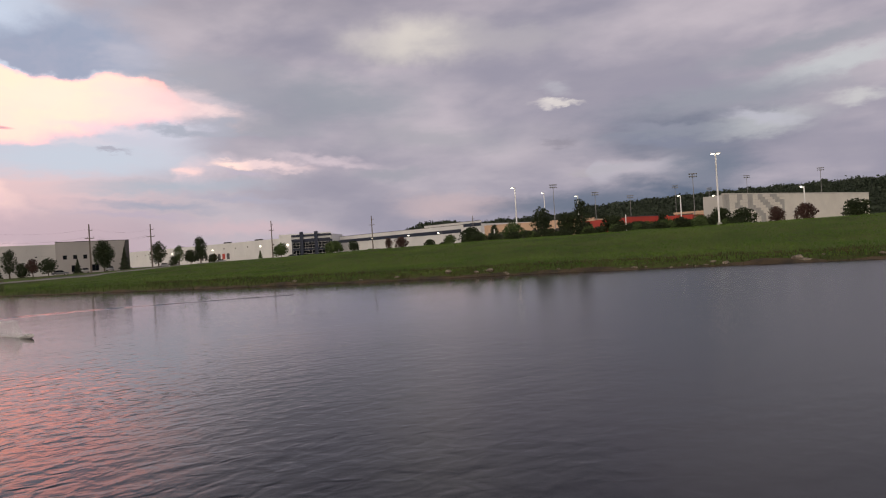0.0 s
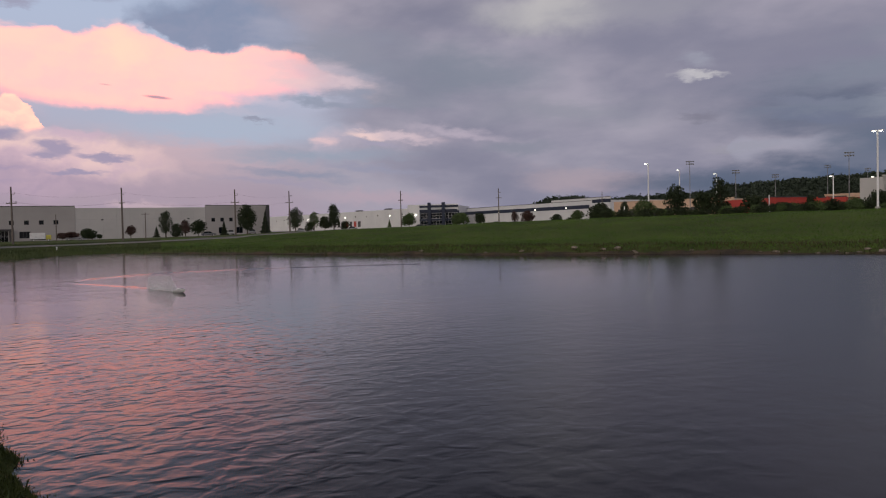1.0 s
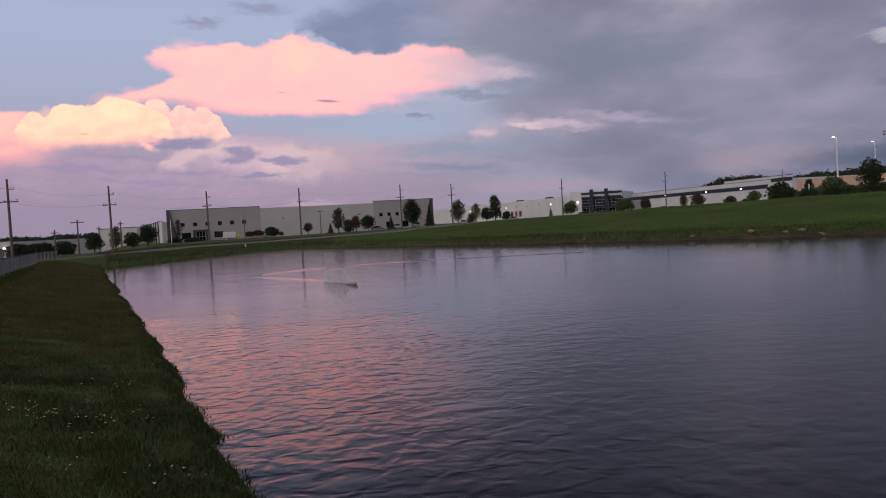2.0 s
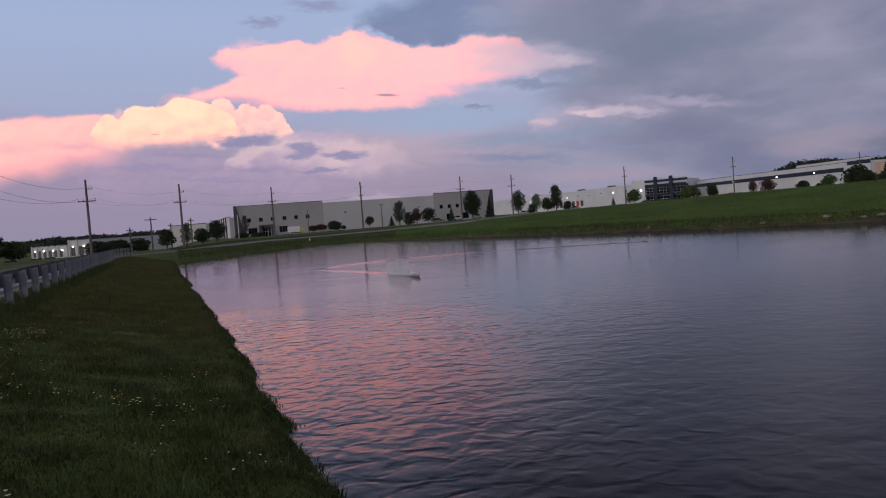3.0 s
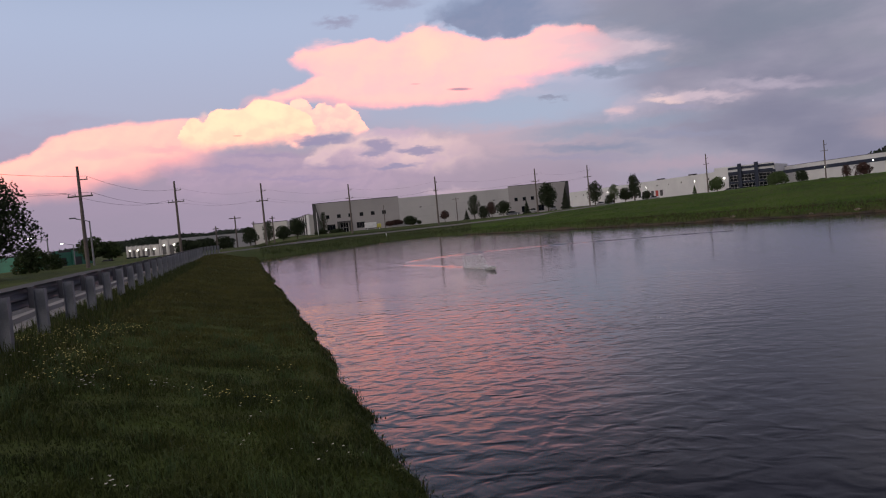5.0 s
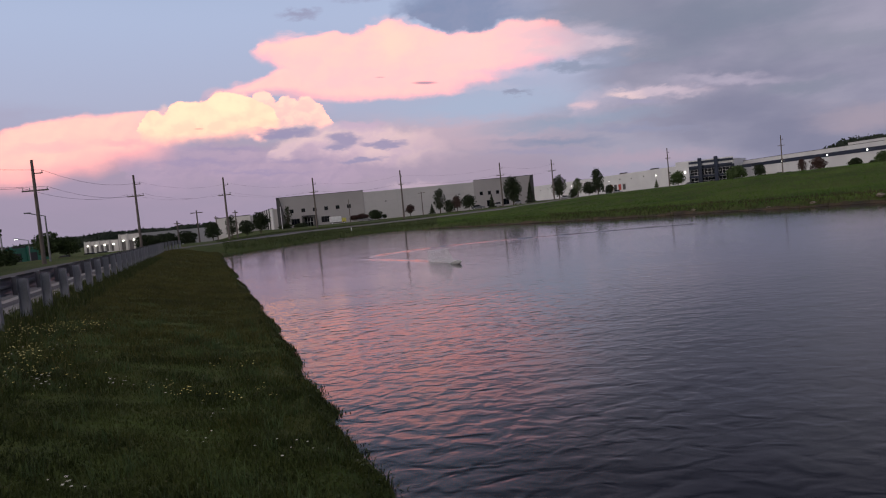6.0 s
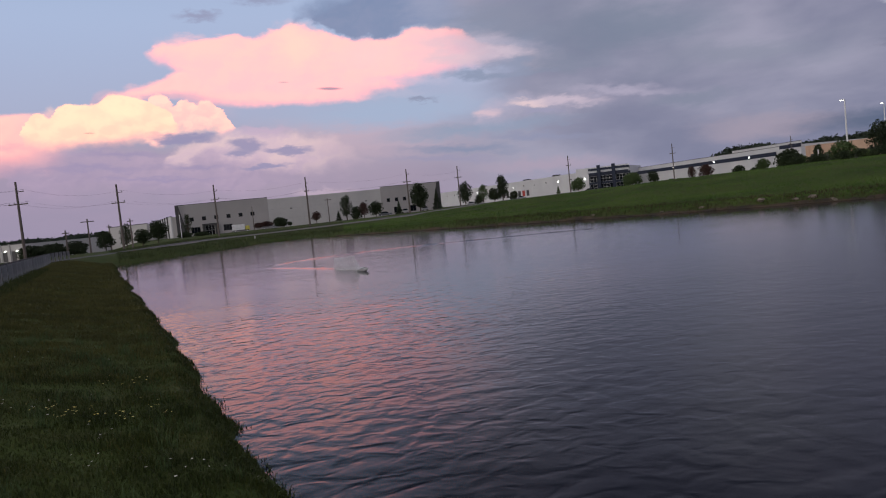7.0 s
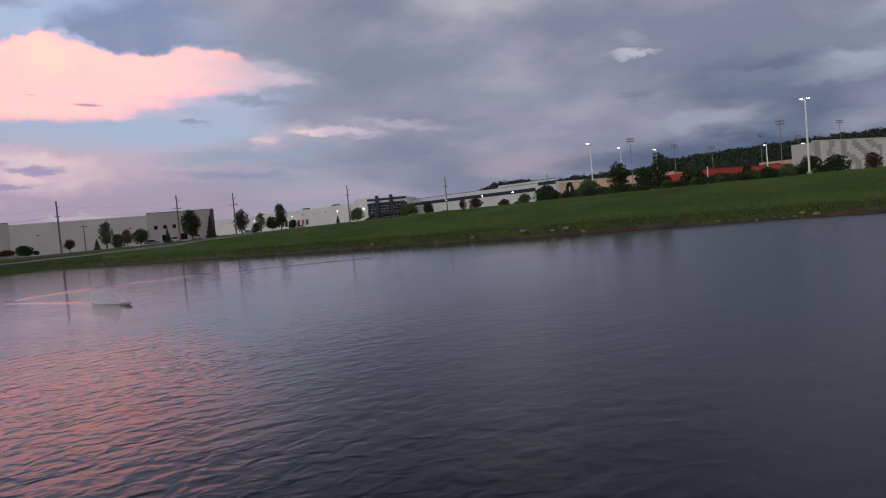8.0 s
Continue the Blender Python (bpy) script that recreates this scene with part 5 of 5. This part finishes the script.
rng_hedge = np.random.default_rng(17)
for k in range(30):
    a = 5.0 + 20.5 * (k + rng_hedge.uniform(0, 1)) / 30
    x, y = polar(a, rng_hedge.uniform(121, 131))
    tree(x, y, rng_hedge.uniform(1.2, 2.0), rng_hedge.uniform(2.4, 4.0), "bush", (M_LEAF, M_LEAF_LIGHT, M_LEAF)[k % 3], "low bush in the hedge along the meadow's crest", "bush", group="hedge bushes", count=900)


for k in range(16):
    a = 16.6 + 6.6 * (k + rng_hedge.uniform(0, 1)) / 16
    x, y = polar(a, rng_hedge.uniform(132, 138))
    tree(x, y, rng_hedge.uniform(1.65, 2.05), rng_hedge.uniform(2.6, 4.0), "bush", (M_LEAF, M_LEAF_LIGHT)[k % 2], "low bush in the hedge along the meadow's crest", "bush", group="hedge bushes", count=900)


far_woods("wooded_ridge", 2.0, 50.0, 600, lambda a: float(np.interp(a, (2, 6, 9, 12.4, 14.7, 18.7, 23.3, 27, 34, 50), (1.7, 2.0, 2.1, 2.15, 2.68, 2.88, 3.05, 3.12, 3.2, 3.0))) + 0.06 * math.sin(a * 2.7) + 0.04 * math.sin(a * 6.1), "dark wooded ridge on the skyline")
far_woods("wooded_hill", -66.0, -41.0, 900, lambda a: float(np.interp(a, (-66, -60, -57.5, -54, -50, -45, -41), (0.1, 0.2, 0.45, 0.66, 0.62, 0.7, 0.6))) + 0.04 * math.sin(a * 2.3), "low wooded hills on the skyline", 3.0)
far_woods("tree_belt", 0.2, 5.4, 470, lambda a: 1.75 + 0.45 * smooth01((a - 0.2) / 1.2) * smooth01((5.4 - a) / 2.0), "tree tops behind the long warehouse", 1.8)


# ---- vehicles and small things ----
def wheel(parent, x, y, r, w=0.25):
    t = part("wheel", rod(bmesh.new(), (x, y - w / 2, r), (x, y + w / 2, r), r, r, 14), M_RUBBER, parent)
    part("rim", rod(bmesh.new(), (x, y - w / 2 - 0.01, r), (x, y + w / 2 + 0.01, r), r * 0.55, r * 0.55, 12), M_LAMP_POLE, t)


def box_truck(x, y, turn):
    ob = empty("box_truck", pose(x, y, gz(x, y), 0, 0, turn) @ Matrix.Diagonal((0.72, 0.72, 0.72, 1)), "white box truck parked before the warehouse", "truck")
    part("cargo_box", boxed(-3.4, 1.6, -1.2, 1.2, 0.9, 3.2, bevel=0.05), M_PAINT, ob)
    part("chassis", boxed(-3.3, 3.4, -0.5, 0.5, 0.55, 0.897), M_TRIM, ob)
    cab = part("cab", boxed(1.75, 3.5, -1.05, 1.05, 0.6, 2.4, bevel=0.2), M_YELLOW, ob, "yellow cab")
    part("windscreen", boxed(3.4, 3.53, -0.85, 0.85, 1.5, 2.1), M_GLASS, cab)
    for wx in (-2.2, 2.6):
        for wy in (-0.95, 0.95):
            wheel(ob, wx, wy, 0.48)


def car(x, y, turn, label):
    ob = empty("parked_car", pose(x, y, gz(x, y), 0, 0, turn), label, "car", "parked cars")
    bm = boxed(-2.2, 2.2, -0.88, 0.88, 0.35, 0.95, bevel=0.12)
    part("body", bm, M_CAR, ob)
    bm = bmesh.new()
    lo = [bm.verts.new(p) for p in ((-1.7, -0.8, 0.95), (1.2, -0.8, 0.95), (1.2, 0.8, 0.95), (-1.7, 0.8, 0.95))]
    hi = [bm.verts.new(p) for p in ((-1.2, -0.62, 1.48), (0.4, -0.62, 1.48), (0.4, 0.62, 1.48), (-1.2, 0.62, 1.48))]
    bm.faces.new(hi)
    for i in range(4):
        bm.faces.new((lo[i], lo[(i + 1) % 4], hi[(i + 1) % 4], hi[i]))
    part("cabin", bm, M_GLASS, ob)
    for wx in (-1.35, 1.4):
        for wy in (-0.8, 0.8):
            wheel(ob, wx, wy, 0.33, 0.22)


box_truck(*polar(-36.9, 216), 37)
for a, d, t in ((-34.8, 222, 37), (-33.9, 224, 37), (-25.6, 232, 30), (-24.0, 236, 120), (-22.4, 240, 120), (-18.6, 330, 20), (-14.6, 330, 20), (-9.2, 330, 5), (-8.2, 330, 5), (-3.0, 300, 5), (-2.4, 300, 5), (-56.6, 200, 20), (-55.0, 200, 20), (-54.2, 200, 20)):
    car(*polar(a, d), t, "parked car seen low behind the grass")


def sign_post(a, d, h):
    x, y = polar(a, d)
    ob = empty("sign_post", pose(x, y, gz(x, y), 0, 0, -a), "white post standing in the crest of the meadow", "post")
    part("post", rod(bmesh.new(), (0, 0, -0.3), (0, 0, h), 0.09, 0.09, 8), M_LAMP_POLE, ob)


sign_post(17.32, 130, 3.4)
sign_post(7.0, 128, 2.4)


def marker_buoy(a, d):
    x, y = polar(a, d)
    ob = empty("outlet_marker", pose(x, y, max(0.0, gz(x, y)), 0, 0, 0), "small white marker post at the water's edge", "marker")
    part("post", rod(bmesh.new(), (0, 0, -0.5), (0, 0, 0.3), 0.07, 0.07, 10), M_BOAT, ob)
    part("cap", rod(bmesh.new(), (0, 0, 0.302), (0, 0, 0.42), 0.10, 0.04, 10), M_BOAT, ob)


marker_buoy(-35.9, 97.5)
sign_post(-41.25, 226, 7.0)


def speed_boat(x, y, heading):
    ob = empty("model_boat", pose(x, y, 0.0, 0, -6, heading), "small white radio-controlled speedboat on the water", "model boat")
    L, B = 0.8, 0.26
    secs = []
    for k in range(9):
        t = k / 8
        half = B / 2 * (1 - max(0, (t - 0.45) / 0.55) ** 2.2)
        keel = -0.03 + 0.07 * max(0, (t - 0.5) / 0.5) ** 2
        secs.append([(-L / 2 + L * t, s * half * w, z) for s, w, z in ((-1, 1, 0.095 + 0.02 * t), (-1, 0.85, 0.03 + keel * 0.4), (0, 0, keel), (1, 0.85, 0.03 + keel * 0.4), (1, 1, 0.095 + 0.02 * t))])
    verts = [p for s in secs for p in s]
    faces = [(i * 5 + j, i * 5 + j + 1, i * 5 + j + 6, i * 5 + j + 5) for i in range(8) for j in range(4)] + [(0, 1, 2, 3, 4)]
    rawpart("hull", verts, faces, M_BOAT, ob, smooth=True)
    bm = bmesh.new()
    edge = [bm.verts.new(s[0]) for s in secs] + [bm.verts.new(s[4]) for s in secs[::-1][1:]]
    bm.faces.new(edge)
    bmesh.ops.solidify(bm, geom=bm.faces[:], thickness=0.008)
    part("deck", bm, M_BOAT, ob)
    c = boxed(-0.2, 0.12, -0.06, 0.06, 0.1, 0.165, bevel=0.025)
    can = part("canopy", c, M_BOAT, ob)
    part("cockpit_glass", boxed(0.02, 0.125, -0.05, 0.05, 0.125, 0.155, bevel=0.01), M_GLASS, can)
    part("stripe", boxed(-0.3, 0.2, -0.117, -0.112, 0.06, 0.075), M_TRIM, ob)
    part("rudder", boxed(-0.40, -0.365, -0.006, 0.006, -0.06, 0.07), M_TRIM, ob)


BOAT = (-13.1, 25.0)
speed_boat(*BOAT, -38)


def wake(name, line, width, label):
    """A low foamy ridge on the water that widens and thins along a line."""
    rng = np.random.default_rng(3)
    verts, faces = [], []
    for i, p in enumerate(line):
        d = (line[min(i + 1, len(line) - 1)] - line[max(i - 1, 0)]).normalized()
        n = Vector((-d.y, d.x, 0))
        t = i / (len(line) - 1)
        w = width * (0.25 + 0.75 * math.sin(math.pi * min(1, t * 0.8 + 0.1))) * rng.uniform(0.75, 1.25)
        hgt = 0.055 * (1 - 0.6 * t) * rng.uniform(0.5, 1.2)
        verts += [tuple(p - n * w + Vector((0, 0, -0.01))), tuple(p - n * w * 0.4 + Vector((0, 0, hgt))), tuple(p + n * w * 0.3 + Vector((0, 0, hgt * 0.5))), tuple(p + n * w + Vector((0, 0, -0.01)))]
        if i:
            b = 4 * (i - 1)
            faces += [(b + j, b + j + 1, b + j + 5, b + j + 4) for j in range(3)]
    ob = rawpart(name, verts, faces, M_WATER if name == "wake_ridge" else M_FOAM, kind="stuff", smooth=True)
    tagged(ob, label, "wake")


wake("wake_foam", lane([(-13.45, 25.3), (-14.6, 26.2), (-16.2, 27.4)], 0.25), 0.07, "thin white foam trail behind the model boat")
wake("wake_ridge", lane([(-13.4, 25.3), (-15.4, 26.9), (-18.6, 29.0), (-21.4, 30.7), (-22.4, 32.6), (-21.9, 35.2), (-20.6, 37.7), (-18.4, 39.7), (-15.5, 40.9), (-11.0, 42.3), (-7.0, 43.2)], 0.4), 0.34, "curved low wake across the pond")

# spray: a fan of fine drops thrown up behind the boat
rng = np.random.default_rng(11)
n = 14000
back = rng.uniform(0, 1, n) ** 1.3 * 2.6
up = rng.uniform(0, 1, n) ** 1.8 * np.minimum(back * 1.2, 0.65) * (1 - 0.3 * back / 2.6)
head = np.array((math.cos(radians(-38)), math.sin(radians(-38))))
cx = BOAT[0] - head[0] * (0.35 + back) + rng.normal(0, 0.05, n)
cy = BOAT[1] - head[1] * (0.35 + back) + rng.normal(0, 0.05, n)
v, f = cards(np.stack([cx, cy, 0.02 + up], -1), 0.008, rng)
tagged(rawpart("spray", v, f, M_FOAM, kind="stuff"), "fan of white spray behind the model boat", "spray")


def rock(x, y, s, seed):
    bm = bmesh.new()
    bmesh.ops.create_icosphere(bm, subdivisions=2, radius=1.0)
    for vv in bm.verts:
        k = 1 + 0.35 * noise.noise(vv.co * 1.6 + Vector((seed, 0, 0)))
        vv.co = Vector((vv.co.x * k * s, vv.co.y * k * s * 0.7, vv.co.z * k * s * 0.45))
    ob = part("stone", bm, M_ROCK)
    ob.matrix_basis = pose(x, y, max(0.02, gz(x, y)) + s * 0.12, 0, 0, seed * 50)
    tagged(ob, "rough brown stone at the water's edge", "stone", "stones on the far bank")


rng = np.random.default_rng(21)
for k in range(34):
    t = rng.uniform(0, 1)
    x = -14 + 50 * t
    y = float(np.interp(x, (-18.7, -7.8, 1.2, 9.5, 16, 24, 60), (62.8, 57.6, 53.6, 51.2, 47.8, 44.3, 26))) + rng.uniform(0.2, 1.5)
    rock(x, y, rng.uniform(0.1, 0.26) if k % 5 else rng.uniform(0.3, 0.42), k)


# ---- grass, flowers ----
def blades(name, x, y, tall, wide, mat, label, seed, lean=0.35, sink=0.02):
    """Bent, tapering blades, each its own little island."""
    rng = np.random.default_rng(seed)
    n = len(x)
    z = ground_z(x, y) - sink
    a = rng.uniform(0, 6.283, n)
    h = tall * rng.uniform(0.45, 1.25, n)
    w = wide * rng.uniform(0.7, 1.3, n) / 2
    b = rng.uniform(0, 6.283, n)
    l = h * rng.uniform(0.1, 1, n) * lean
    ca, sa, cb, sb = np.cos(a) * w, np.sin(a) * w, np.cos(b) * l, np.sin(b) * l
    v = np.stack([np.stack([x - ca, y - sa, z], -1), np.stack([x + ca, y + sa, z], -1),
                  np.stack([x + ca * 0.7 + cb * 0.3, y + sa * 0.7 + sb * 0.3, z + h * 0.6], -1), np.stack([x - ca * 0.7 + cb * 0.3, y - sa * 0.7 + sb * 0.3, z + h * 0.6], -1),
                  np.stack([x + cb, y + sb, z + h * (1 - 0.25 * lean)], -1)], 1).reshape(-1, 3)
    i = np.arange(n)[:, None] * 5
    me = bpy.data.meshes.new(name)
    me.from_pydata(v, [], np.concatenate([i + (0, 1, 2), i + (0, 2, 3), i + (3, 2, 4)]))
    me.materials.append(mat)
    return tagged(new(name, me), label, "grass", kind="stuff")


def strip(rng, n, a0, a1, s0, s1, bias=1.0):
    """Random places on the near bank: along the shore and inland of it."""
    al = a0 + (a1 - a0) * rng.uniform(0, 1, n) ** bias
    s = rng.uniform(s0, s1, n)
    nx, ny = -SHORE_DIR[1], SHORE_DIR[0]
    return SHORE_A[0] + SHORE_DIR[0] * al + nx * s, SHORE_A[1] + SHORE_DIR[1] * al + ny * s


rng = np.random.default_rng(31)
def lawn(n, a0, a1, wide, seed, bias=1.0):
    """Short uneven grass, dark green by the water's nearer end, olive and lightened for the flatter view farther along.
    """
    x, y = strip(rng, n, a0, a1, -0.3, 4.6, bias)
    k = ground_z(x, y) > 0.02
    x, y = x[k], y[k]
    tall = 0.045 + 0.12 * (0.5 + wobble(x, y, 0.9, 0.3) + wobble(y, x, 2.3, 0.2)).clip(0, 1) ** 1.5
    along = (x - SHORE_A[0]) * SHORE_DIR[0] + (y - SHORE_A[1]) * SHORE_DIR[1]
    yellowish = rng.uniform(0, 1, len(x)) < 0.9 * smooth01((along - 0.5 + wobble(x, y, 3.1, 1.2)) / 9)
    blades("lawn_grass", x[~yellowish], y[~yellowish], tall[~yellowish], wide, M_GRASS_BLADE, "short uneven mown grass on the near bank", seed, 0.8)
    if yellowish.any():
        blades("olive_lawn_grass", x[yellowish], y[yellowish], tall[yellowish] * 0.9, wide, M_OLIVE_BLADE, "short olive grass on the near bank, in a lighter tone", seed + 50, 0.8)


lawn(215000, -3, 19, 0.009, 1, 1.35)
lawn(70000, -11, -2.9, 0.010, 21)
x, y = strip(rng, 100000, 9, 62, -0.3, 5.5, 1.2)
along = (x - SHORE_A[0]) * SHORE_DIR[0] + (y - SHORE_A[1]) * SHORE_DIR[1]
k = (ground_z(x, y) > 0.02) & (rng.uniform(0, 1, len(x)) < smooth01((along - 9) / 9))
blades("bank_grass", x[k], y[k], 0.11, 0.022, M_OLIVE_BLADE, "short olive grass along the pond's near bank", 2, 0.8)
x, y = strip(rng, 11000, -11, 60, -0.2, 0.25, 1.4)
k = ground_z(x, y) > -0.15
blades("edge_grass", x[k], y[k], 0.115, 0.014, M_GRASS_BLADE, "longer grass hanging over the water's edge", 3, 1.3)
# scattered taller tufts
tx, ty = strip(rng, 130, -2.5, 9, 0.2, 3.6, 1.2)
x, y = np.repeat(tx, 26) + rng.normal(0, 0.05, 130 * 26), np.repeat(ty, 26) + rng.normal(0, 0.05, 130 * 26)
blades("grass_tufts", x, y, 0.21, 0.008, M_LEAF_LIGHT, "scattered taller tufts of fresher green grass", 14, 0.9)
x, y = strip(rng, 15000, -11, 40, 3.6, 4.9, 1.2)
blades("rail_grass", x, y, 0.24, 0.012, M_GRASS_BLADE, "longer grass round the guardrail posts", 4, 0.6)


def field(rng, n, a0, a1, s0, s1, bias=1.0):
    """Random places on the far bank, from the water up."""
    az = rng.uniform(a0, a1, n * 3)
    d = rng.uniform(40, 150, n * 3)
    x, y = d * np.sin(np.radians(az)), d * np.cos(np.radians(az))
    s = shore(x, y)
    line = np.array([(p.x, p.y) for p in road_line[::3]])
    off = np.min(np.hypot(x[:, None] - line[None, :, 0], y[:, None] - line[None, :, 1]), axis=1) if len(x) < 700000 else 99
    side = (x - SHORE_A[0]) * SHORE_DIR[1] - (y - SHORE_A[1]) * SHORE_DIR[0]
    k = (s > s0) & (s < s1) & (off > 6.4) & (side > 0.5) & (rng.uniform(0, 1, n * 3) < 1 / (1 + bias * np.maximum(s, 0) / 20))
    return x[k][:n], y[k][:n]


x, y = field(rng, 50000, -52, -29, 1.0, 60, 0.6)
blades("verge_grass", x, y, 0.17, 0.045, M_SHADED_BLADE, "rough grass between the road and the pond, coloured dark for shade", 15, 1.3)
x, y = field(rng, 175000, -29, 48, 1.0, 60, 0.6)
blades("meadow_grass", x, y, 0.17, 0.045, M_FAR_BLADE, "tall unmown green grass on the far bank", 5, 1.3)
x, y = field(rng, 46000, -20, 48, -0.1, 5.0, 0)
blades("dry_grass", x, y, 0.34, 0.05, M_DRY_BLADE, "dry brownish grass low on the far bank", 6, 1.2)
x, y = field(rng, 18000, -50, -8, -0.3, 2.5, 0)
blades("reeds", x, y, 0.5, 0.04, M_SHADED_BLADE, "rank dark green reeds at the far shore", 7, 0.4)


def flowers(name, x, y, mat, size, label, seed):
    rng = np.random.default_rng(seed)
    z = ground_z(x, y) + rng.uniform(0.07, 0.14, len(x))
    verts, faces = [], []
    for px, py, pz in zip(x, y, z):
        t = rng.uniform(0, 6.28)
        b = len(verts)
        s = size * rng.uniform(0.7, 1.2)
        verts.append((px, py, pz + 0.3 * s))
        for k in range(8):
            r = s * (1.0 if k % 2 == 0 else 0.75)
            verts.append((px + r * math.cos(t + k * 0.785), py + r * math.sin(t + k * 0.785), pz + rng.uniform(-0.2, 0.3) * s))
        faces += [(b, b + 1 + k, b + 1 + (k + 1) % 8) for k in range(8)]
    tagged(rawpart(name, verts, faces, mat, kind="stuff"), label, "flowers")


def clump(rng, n, along, s, da, ds):
    al, ss = rng.normal(along, da, n), rng.normal(s, ds, n)
    nx, ny = -SHORE_DIR[1], SHORE_DIR[0]
    return SHORE_A[0] + SHORE_DIR[0] * al + nx * ss, SHORE_A[1] + SHORE_DIR[1] * al + ny * ss


groups = [clump(rng, n, a, s, da, ds) for n, a, s, da, ds in ((90, 6.0, 4.1, 0.4, 0.3), (110, 6.5, 3.6, 0.5, 0.3), (60, 7.3, 3.1, 0.3, 0.2), (90, 4.4, 3.35, 0.5, 0.25), (50, 3.1, 3.0, 0.4, 0.3), (16, 2.55, 1.62, 0.14, 0.16), (22, 2.35, 1.15, 0.14, 0.22), (10, 2.5, 0.68, 0.16, 0.12), (12, 4.05, 0.93, 0.25, 0.16))]
flowers("yellow_flowers", np.concatenate([g[0] for g in groups]), np.concatenate([g[1] for g in groups]), M_FLOWER, 0.012, "pale yellow flowers in the grass by the guardrail", 8)
groups = [clump(rng, n, a, s, da, ds) for n, a, s, da, ds in ((16, 2.55, 2.7, 0.15, 0.25), (12, 2.75, 2.1, 0.15, 0.2), (8, -0.42, 2.13, 0.05, 0.05), (10, 0.3, 0.65, 0.12, 0.2), (10, 1.8, 1.4, 0.5, 0.4), (14, 5, 2.4, 1.5, 0.8), (10, 4.5, 3.5, 0.6, 0.4))]
flowers("white_clover", np.concatenate([g[0] for g in groups]), np.concatenate([g[1] for g in groups]), M_CLOVER, 0.013, "white clover heads scattered in the grass", 9)
